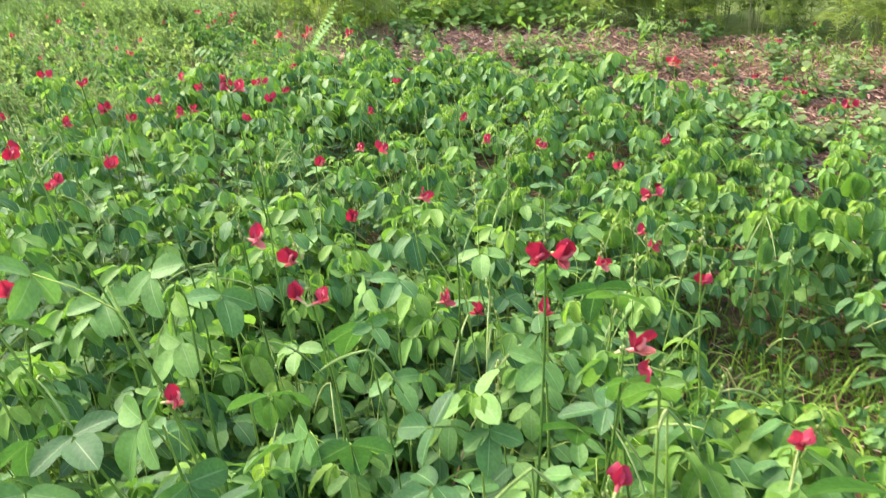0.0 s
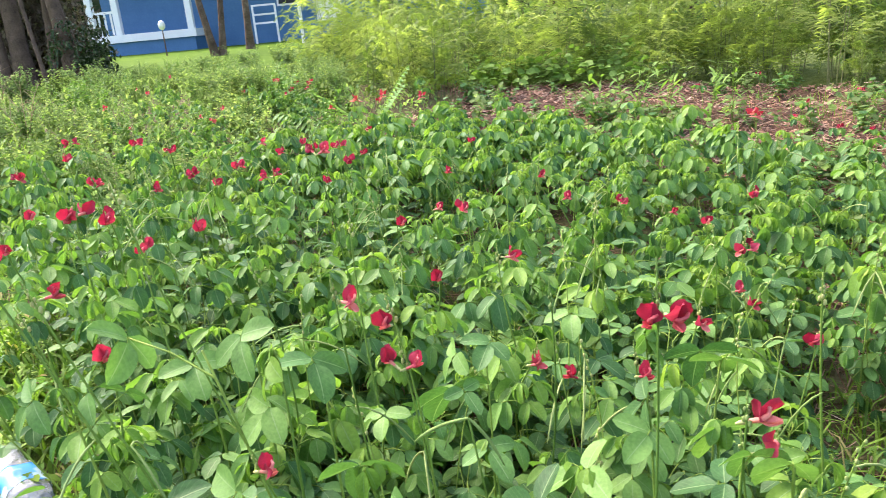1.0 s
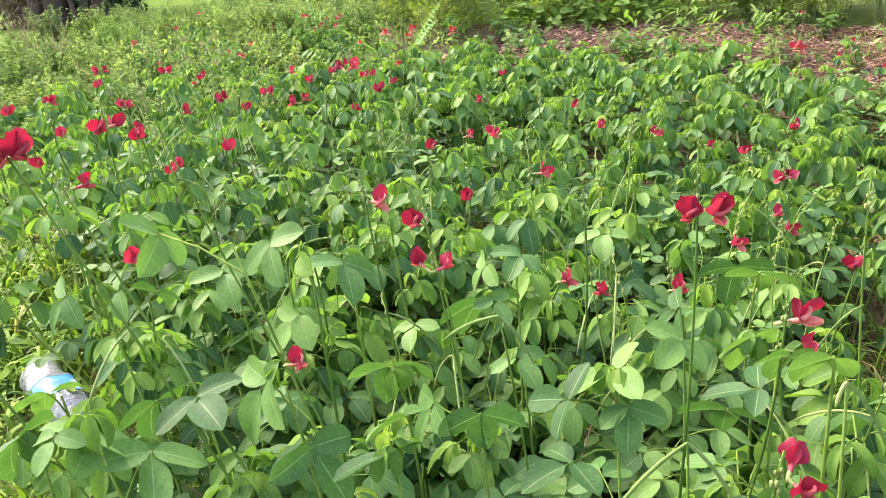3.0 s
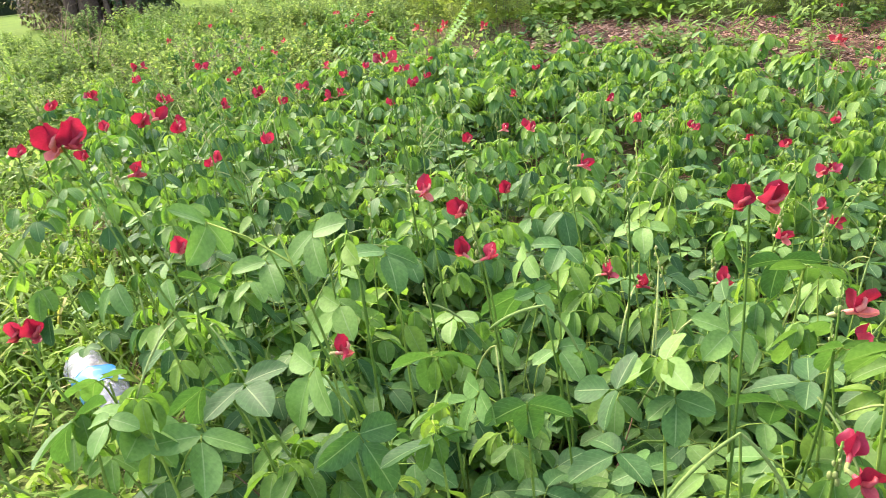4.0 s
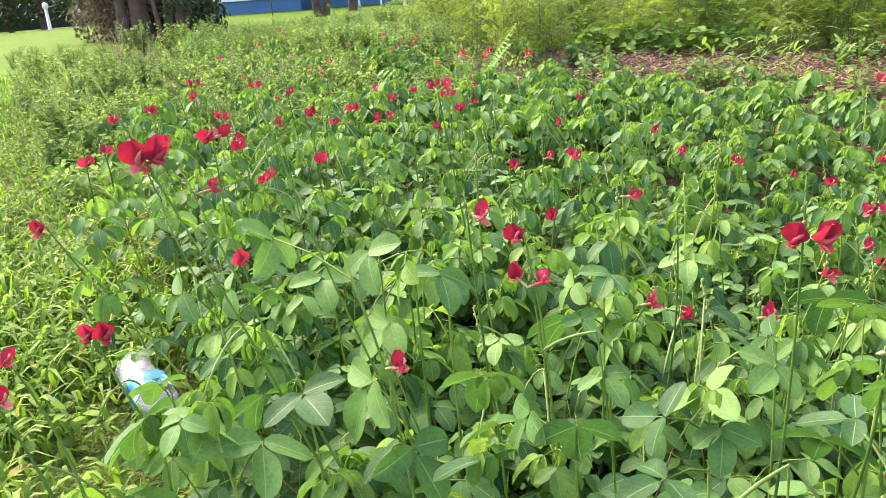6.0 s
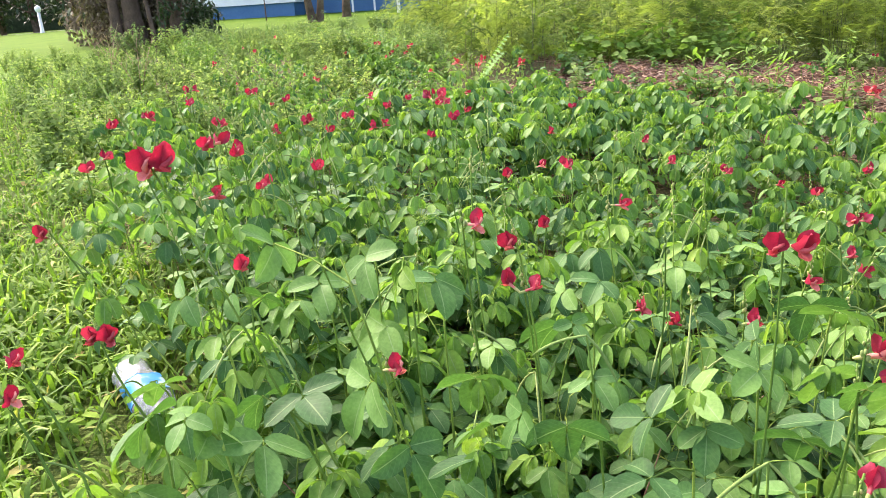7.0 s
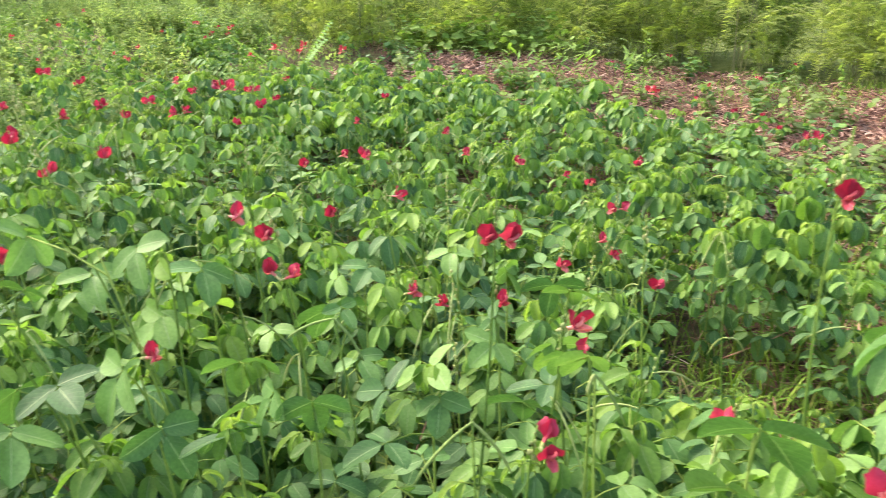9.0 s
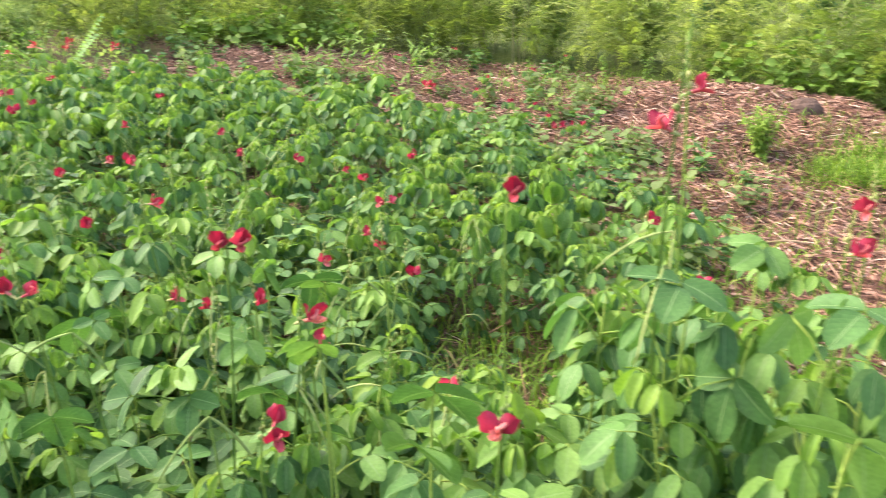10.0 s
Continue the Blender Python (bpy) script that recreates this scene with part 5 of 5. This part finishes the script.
def spiky_fern(x, y, s=1.0, leaf_mat=None):
    """A fern whose narrow leaflets stand out level from leaning fronds."""
    plant = thing("fern", Matrix.Translation((x, y, gz_at(x, y))), "pale green fern with long level leaflets", "fern", "ferns")
    swing = ru(0, 6.28) if s < 1 else 0.0
    for a, ln, up in ((2.6, 0.7, 0.55), (3.2, 0.75, 0.40), (0.6, 0.5, 1.1), (0.1, 0.55, 1.0), (4.2, 0.5, 0.5), (5.4, 0.45, 0.7)):
        ln *= s * ru(0.8, 1.15)
        a += swing + ru(-0.3, 0.3)
        b = Builder()
        d = np.array([math.cos(a), math.sin(a), 0])
        line = np.array([d * ln * t * 0.6 + np.array([0, 0, ln * up * t - 0.12 * s * t * t]) for t in np.linspace(0, 1, 7)])
        b.add(*tube(line, np.linspace(0.004, 0.0015, 7), 4), 1)
        for k in range(30):
            t = 0.15 + 0.85 * k / 30
            sg = 1 if k % 2 else -1
            v, f, uv = blade(0.30 * s * (0.35 if up > 0.9 else 0.6 if s < 1 else 1.0) * (1.1 - 0.8 * t), 0.024 * s, 0.2, 0.4, 4, 2, 0.8)
            b.add(moved(v, leaf_pose(along(line, t), a + sg * 1.25, 0.05)), f, 0, uv)
        part("frond", b.mesh("frond", [leaf_mat or GRASS, STEM]), plant)


spiky_fern(-1.0, 4.40, 1.0, FERN)
for x, y, s in ((3.05, 4.55, 0.8), (3.6, 4.2, 0.9), (3.9, 3.6, 0.95), (4.1, 3.1, 0.95)):
    spiky_fern(x, y, s, FENNEL)
# dry twigs on the mulch
for x, y, a, ln in ((1.75, 2.35, 0.9, 0.24), (1.6, 2.9, 2.6, 0.2), (2.2, 2.3, 0.3, 0.18), (1.5, 3.6, 1.9, 0.22), (2.6, 3.0, 2.2, 0.2), (1.95, 1.95, 2.9, 0.16)):
    b = Builder()
    b.add(*tube([(0, 0, 0), (math.cos(a) * ln * 0.5, math.sin(a) * ln * 0.5, 0.012), (math.cos(a) * ln, math.sin(a) * ln, 0.004)], [0.006, 0.005, 0.003], 6))
    o = new("twig", b.mesh("twig", [DRY]))
    o.location = (x, y, gz_at(x, y) + 0.028)
    tagged(o, "pale dry twig lying on the mulch", "twig", "twigs on the mulch")

# dead, branching stalks in the weeds
for x, y, h in ((-4.9, 6.4, 0.5), (-3.6, 5.0, 0.45), (-5.6, 7.4, 0.55)):
    plant = thing("dead_stalk", Matrix.Translation((x, y, gz_at(x, y))), "dry brown branching weed stalk", "weed", "dead stalks")
    b = Builder()
    for k in range(5):
        a, l2 = ru(0, 6.28), ru(0.1, 0.3)
        line = stem_line((0, 0, -0.01), (math.cos(a) * l2, math.sin(a) * l2, h * ru(0.6, 1)), (0, 0, 0.1), 5)
        b.add(*tube(line, np.linspace(0.004, 0.0015, 5), 4), 0)
        for j in range(5):
            p = along(line, 0.4 + 0.12 * j)
            e = p + np.array([ru(-0.12, 0.12), ru(-0.12, 0.12), ru(0.03, 0.12)])
            b.add(*tube([p, e], [0.002, 0.001], 3), 0)
    tagged(part("branch", b.mesh("branch", [DRY]), plant), kind="stuff")

# pale stone and a short stump at the mulch's edge


def lump(name, x, y, sx, sy, sz, material, label, category):
    v, f = ball((0, 0, 0), 1, 1, 1, 14, 9)
    v = np.array([p * (1 + 0.22 * noise.noise(Vector(p) * 1.7 + Vector((x, y, 0)))) * np.array([sx, sy, sz]) for p in v])
    b = Builder()
    b.add(v, f)
    o = new(name, b.mesh(name, [material]))
    o.location = (x, y, gz_at(x, y) + sz * 0.45)
    tagged(o, label, category)


lump("stone", 0.706, 2.21, 0.05, 0.045, 0.04, STONEM, "pale rounded stone beside the bean plants", "stone")
lump("stump", 2.98, 3.40, 0.095, 0.075, 0.075, BARK_RED, "short brown weathered stump on the mulch heap", "stump")

# ---- crumpled plastic bottle lying in the grass ----


def bottle(x, y, turn):
    z = gz_at(x, y)
    m0 = Matrix.Translation((x, y, z + 0.045)) @ Matrix.Rotation(turn, 4, "Z") @ Matrix.Rotation(radians(6), 4, "Y") @ Matrix.Diagonal((1.12, 1.12, 1.12, 1))
    root = thing("plastic_bottle", m0, "crumpled clear plastic bottle with a blue label", "bottle")
    prof = [(-0.105, 0.020), (-0.100, 0.031), (-0.085, 0.0335), (-0.06, 0.033), (-0.035, 0.0338), (-0.01, 0.0335), (0.02, 0.0336), (0.04, 0.033), (0.06, 0.028), (0.078, 0.018), (0.088, 0.0125), (0.103, 0.0125)]
    seg = 22

    def shell(rows, grow, name, material, parent):
        v, f = [], []
        for i, (px, r) in enumerate(rows):
            for k in range(seg):
                w = 2 * math.pi * k / seg
                dent = 1 + 0.16 * noise.noise(Vector((px * 30, math.cos(w) * 1.3, math.sin(w) * 1.3))) + 0.05 * noise.noise(Vector((px * 90, math.cos(w) * 4, math.sin(w) * 4)))
                rr = (r + grow) * dent
                v.append((px, rr * math.cos(w), rr * 0.86 * math.sin(w)))
        for i in range(len(rows) - 1):
            for k in range(seg):
                j = (k + 1) % seg
                f.append((i * seg + k, i * seg + j, (i + 1) * seg + j, (i + 1) * seg + k))
        f.append(tuple(range(seg)))
        b = Builder()
        b.add(v, f)
        return part(name, b.mesh(name, [material]), parent)
    fine = [(float(px), float(np.interp(px, [p[0] for p in prof], [p[1] for p in prof]))) for px in np.linspace(-0.105, 0.103, 46)]
    body = shell(fine, 0.0, "body", PLASTIC, root)
    shell([q for q in fine if -0.034 <= q[0] <= 0.026], 0.0012, "label", LABEL, body)
    b = Builder()
    b.add(*tube([(0.088, 0, 0), (0.09, 0, 0), (0.103, 0, 0), (0.105, 0, 0)], [0.0145, 0.0155, 0.0155, 0.012], 20))
    part("cap", b.mesh("cap", [WHITE]), body)


m, n, l, p = mat("cloudy_plastic", 0.22, 0.5)
p.inputs["Base Color"].default_value = (0.80, 0.84, 0.84, 1)
p.inputs["Transmission Weight"].default_value = 0.72
p.inputs["IOR"].default_value = 1.35
bump(n, l, p, noise_tex(n, l, 85).outputs["Fac"], 0.9, 0.006)
PLASTIC = m
m, n, l, p = mat("blue_label", 0.35, 0.5)
wv = noise_tex(n, l, 28, 2.0)
r = ramp(n, [(0.0, (0.03, 0.22, 0.62)), (0.54, (0.05, 0.34, 0.72)), (0.61, (0.42, 0.56, 0.62)), (1.0, (0.52, 0.60, 0.62))])
l.new(wv.outputs["Fac"], r.inputs[0])
l.new(r.outputs[0], p.inputs["Base Color"])
LABEL = m
bottle(-0.90, 1.055, radians(-38))

# ---- far: lawn edge, road, lamp post, house, trees ----


def polar(az, dist):
    return dist * math.sin(radians(az)), dist * math.cos(radians(az))


b = Builder()
v, f = [], []
for i, az in enumerate(np.linspace(-75, -38, 20)):
    for k, dist in enumerate((58, 61.5)):
        x, y = polar(az, dist)
        v.append((x, y, gz_at(x, y) + 0.03))
    if i:
        f.append((2 * i - 2, 2 * i, 2 * i + 1, 2 * i - 1))
b.add(v, f)
tagged(new("road", b.mesh("road", [ROADM])), "pale narrow road beyond the lawn", "road", kind="structure")

x, y = polar(-40.75, 50)
post = thing("lamp_post", Matrix.Translation((x, y, gz_at(x, y))), "white lamp post with a small globe", "lamp post")
b = Builder()
b.add(*tube([(0, 0, 0), (0, 0, 0.1), (0, 0, 0.12), (0, 0, 1.15)], [0.13, 0.13, 0.10, 0.085], 12))
part("post", b.mesh("post", [WHITE]), post)
b = Builder()
b.add(*ball((0, 0, 1.32), 0.17, 0.17, 0.2, 14, 10))
part("globe", b.mesh("globe", [WHITE]), post)


def solid(name, x0, x1, y0, y1, z0, z1, material, parent, label=""):
    b = Builder()
    b.add(*box(x0, x1, y0, y1, z0, z1))
    return part(name, b.mesh(name, [material], False), parent, None, label)


ax, ay = polar(-29.9, 36.0)
ex, ey = polar(-3.0, 33.0)
turn = math.atan2(ey - ay, ex - ax)
width = math.hypot(ex - ax, ey - ay)
house = thing("house", Matrix.Translation((ax, ay, 0.85)) @ Matrix.Rotation(turn, 4, "Z"), "blue wooden house with white porch and trim", "house")
wall = solid("wall", 0, width, 0, 8, -0.3, 4.0, BLUE, house)
for k in range(24):
    solid("siding_board", 0.2, width - 0.2, -0.02, -0.004, 0.5 + k * 0.15, 0.5 + k * 0.15 + 0.138, BLUE, wall)
b = Builder()
b.add([(-0.6, -1.8, 3.7), (width + 0.6, -1.8, 3.7), (width + 0.6, 8.6, 3.9), (-0.6, 8.6, 3.9), (0, 4, 6.4), (width, 4, 6.4)], [(0, 1, 5, 4), (2, 3, 4, 5), (1, 2, 5), (3, 0, 4), (0, 3, 2, 1)])
part("roof", b.mesh("roof", [ROOF], False), house)
porch = solid("porch_floor", -0.2, 4.3, -1.5, -0.03, 0.36, 0.66, WHITE, house, "white porch edge")
solid("porch_base", 0.6, 4.2, -1.4, -0.03, -0.3, 0.357, BLUE, house)
for px in (0.1, 1.15, 4.1):
    solid("porch_column", px - 0.12, px + 0.12, -1.45, -1.2, 0.663, 3.72, WHITE, house)
for px in (0.4, 0.65, 0.9):
    solid("baluster", px - 0.03, px + 0.03, -1.36, -1.3, 0.663, 1.5, WHITE, house)
solid("handrail", 0.23, 1.02, -1.38, -1.28, 1.503, 1.6, WHITE, house)
for px, w in ((7.4, 1.3), (10.4, 1.1), (13.2, 1.0)):
    win = solid("window", px, px + w, -0.06, -0.022, 1.25, 2.7, WHITE, house)
    solid("pane", px + 0.08, px + w - 0.08, -0.075, -0.062, 1.33, 1.94, DARKGLASS, win)
    solid("pane", px + 0.08, px + w - 0.08, -0.075, -0.062, 2.0, 2.62, DARKGLASS, win)
solid("door", 9.0, 9.9, -0.06, -0.022, 0.5, 2.6, WHITE, house)

# white frame, poles and small garden things before the house
x, y = polar(-19.3, 32)
rack = thing("plant_rack", Matrix.Translation((x, y, gz_at(x, y))) @ Matrix.Rotation(turn, 4, "Z"), "white metal plant rack on the lawn", "rack")
for px in (-0.45, 0.45):
    solid("post", px - 0.035, px + 0.035, -0.035, 0.035, 0, 1.5, WHITE, rack)
for pz in (0.75, 1.08, 1.43):
    solid("rail", -0.41, 0.41, -0.03, 0.03, pz, pz + 0.07, WHITE, rack)
for az, dist, hh in ((-16.8, 28.0, 2.6), (-13.9, 30.0, 1.6)):
    x, y = polar(az, dist)
    b = Builder()
    b.add(*tube([(0, 0, -0.1), (0, 0, hh * 0.5), (0, 0, hh)], [0.06, 0.06, 0.055], 10))
    o = new("white_pole", b.mesh("white_pole", [WHITE]))
    o.location = (x, y, gz_at(x, y))
    tagged(o, "white painted pole on the lawn", "pole", "white poles")
x, y = polar(-26.3, 28)
o = thing("garden_lamp", Matrix.Translation((x, y, gz_at(x, y))), "small garden lamp with white shade", "lamp")
b = Builder()
b.add(*tube([(0, 0, 0), (0, 0, 0.9)], [0.025, 0.02], 8))
part("post", b.mesh("post", [BARK]), o)
b = Builder()
b.add(*ball((0, 0, 1.0), 0.12, 0.12, 0.16, 10, 7))
part("shade", b.mesh("shade", [WHITE]), o)


def tree(x, y, h, r, lean, crown_at, crown_r, clumps, leaf_mat, bark, label, category="tree", name="tree", group="trees", leaf=0.16):
    root = thing(name, Matrix.Translation((x, y, gz_at(x, y))), label, category, group)
    b, c = Builder(), Builder()
    line = stem_line((0, 0, -0.2), (lean[0], lean[1], h), (ru(-0.2, 0.2), ru(-0.2, 0.2), 0), 8)
    b.add(*tube(line, np.linspace(r, r * 0.35, 8) * np.array([1.35, 1, 1, 1, 1, 1, 1, 1]), 10))
    for k in range(7):
        t = ru(crown_at * 0.8, 0.95)
        p = along(line, t)
        a = ru(0, 6.28)
        e = p + np.array([math.cos(a), math.sin(a), ru(0.2, 0.8)]) * crown_r * ru(0.5, 0.9)
        b.add(*tube(stem_line(p, e, (0, 0, 0.2), 5), np.linspace(r * 0.4, r * 0.1, 5), 6))
    part("trunk", b.mesh("trunk", [bark]), root)
    if clumps:
        for k in range(clumps):
            t = ru(crown_at, 1.0)
            a, q = ru(0, 6.28), crown_r * math.sqrt(ru(0.02, 1))
            o = along(line, t) + np.array([math.cos(a) * q, math.sin(a) * q, ru(-0.3, 0.5) * crown_r])
            for j in range(16):
                v, f, uv = blade(leaf * ru(0.7, 1.3), leaf * 0.5, 0.0, 0.4, 2, 1, 0.8)
                m = Matrix.Translation(o + np.array([ru(-1, 1), ru(-1, 1), ru(-1, 1)]) * crown_r * 0.16) @ Matrix.Rotation(ru(0, 6.28), 4, "Z") @ Matrix.Rotation(ru(-0.6, 1.2), 4, "Y")
                c.add(moved(v, m), f, 0, uv)
        tagged(part("crown", c.mesh("crown", [leaf_mat]), root), kind="stuff")
    return root


# garden trees before the house
for az, dist, r, lean in ((-23.0, 24, 0.11, (-1.1, 0.2)), (-22.6, 24, 0.10, (0.5, 0.3)), (-10.6, 22, 0.30, (0.2, 0.3)), (-20.6, 27, 0.13, (0.3, 0))):
    x, y = polar(az, dist)
    tree(x, y, 6.5, r, lean, 0.6, 1.9, 90, DARK_LEAF, BARK, "garden tree with a bare brown trunk", group="garden trees")
# dark wood to the side of the house
k = 0
for az in np.linspace(-74, -34.5, 26):
    for dist in (40, 48, 66):
        if az < -37 and dist < 60 or az > -33 and dist > 60:
            continue
        k += 1
        x, y = polar(az + ru(-0.7, 0.7), dist + ru(-3, 3))
        tree(x, y, ru(8, 11), ru(0.16, 0.34), (ru(-0.8, 0.8), ru(-0.5, 0.5)), 0.12, 2.6, 110, DARK_LEAF, BARK, "tall dark wood tree", group="wood trees", leaf=0.4)
# dark shrub and reddish trunk at the wood's edge
for az, dist, h, cr in ((-31.9, 17.0, 1.1, 0.55), (-30.9, 17.6, 0.85, 0.42)):
    x, y = polar(az, dist)
    tree(x, y, h, 0.06, (0, 0), 0.1, cr, 120, DARK_LEAF, BARK, "dense dark green shrub", "shrub", "dark_shrub", "dark shrubs", 0.1)
for az, dist, r, lean in ((-32.2, 17.0, 0.16, (-0.3, 0)), (-33.4, 17.5, 0.12, (0.3, 0)), (-35.2, 18.0, 0.2, (0.2, 0)), (-36.3, 18.0, 0.12, (-0.2, 0)), (-34.2, 19.0, 0.1, (0.1, 0)), (-37.4, 24.5, 0.12, (0.1, 0)), (-33.9, 14.0, 0.035, (-0.9, 0))):
    x, y = polar(az, dist)
    tree(x, y, 6.0, r, lean, 0.75, 1.8, 60, DARK_LEAF, BARK_RED, "bare reddish brown tree trunk", group="wood trees")
for az in np.linspace(-36.4, -32.8, 10):
    for dist in (19.5, 23):
        x, y = polar(az + ru(-0.3, 0.3), dist + ru(-1, 1))
        tree(x, y, ru(2.2, 3.8), 0.07, (ru(-0.2, 0.2), 0), 0.03, 1.0, 120, BROWN_LEAF, BARK_RED, "tangled dark brown and green shrub", "shrub", "dark_shrub", "dark shrubs", 0.13)
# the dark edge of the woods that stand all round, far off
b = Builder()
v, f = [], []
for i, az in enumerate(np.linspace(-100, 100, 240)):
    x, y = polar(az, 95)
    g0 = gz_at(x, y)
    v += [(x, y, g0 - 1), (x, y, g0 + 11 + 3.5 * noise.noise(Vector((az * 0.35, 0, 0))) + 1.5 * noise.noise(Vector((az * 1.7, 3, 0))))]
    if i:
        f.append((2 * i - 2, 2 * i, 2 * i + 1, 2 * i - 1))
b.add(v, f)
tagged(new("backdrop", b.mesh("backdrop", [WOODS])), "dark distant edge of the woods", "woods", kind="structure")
# wood that closes the view behind the feathery weeds
for az in np.linspace(-2, 78, 24):
    x, y = polar(az + ru(-1, 1), ru(20, 26))
    tree(x, y, ru(6, 9), 0.2, (ru(-0.5, 0.5), ru(-0.5, 0.5)), 0.1, 2.4, 90, WEED_DULL, BARK, "leafy green tree behind the weeds", group="green trees", leaf=0.3)
for o in NEAR + MID + SHADY + OLD:
    if not used[id(o)]:
        for c in [*o.children_recursive, o]:
            bpy.data.objects.remove(c)
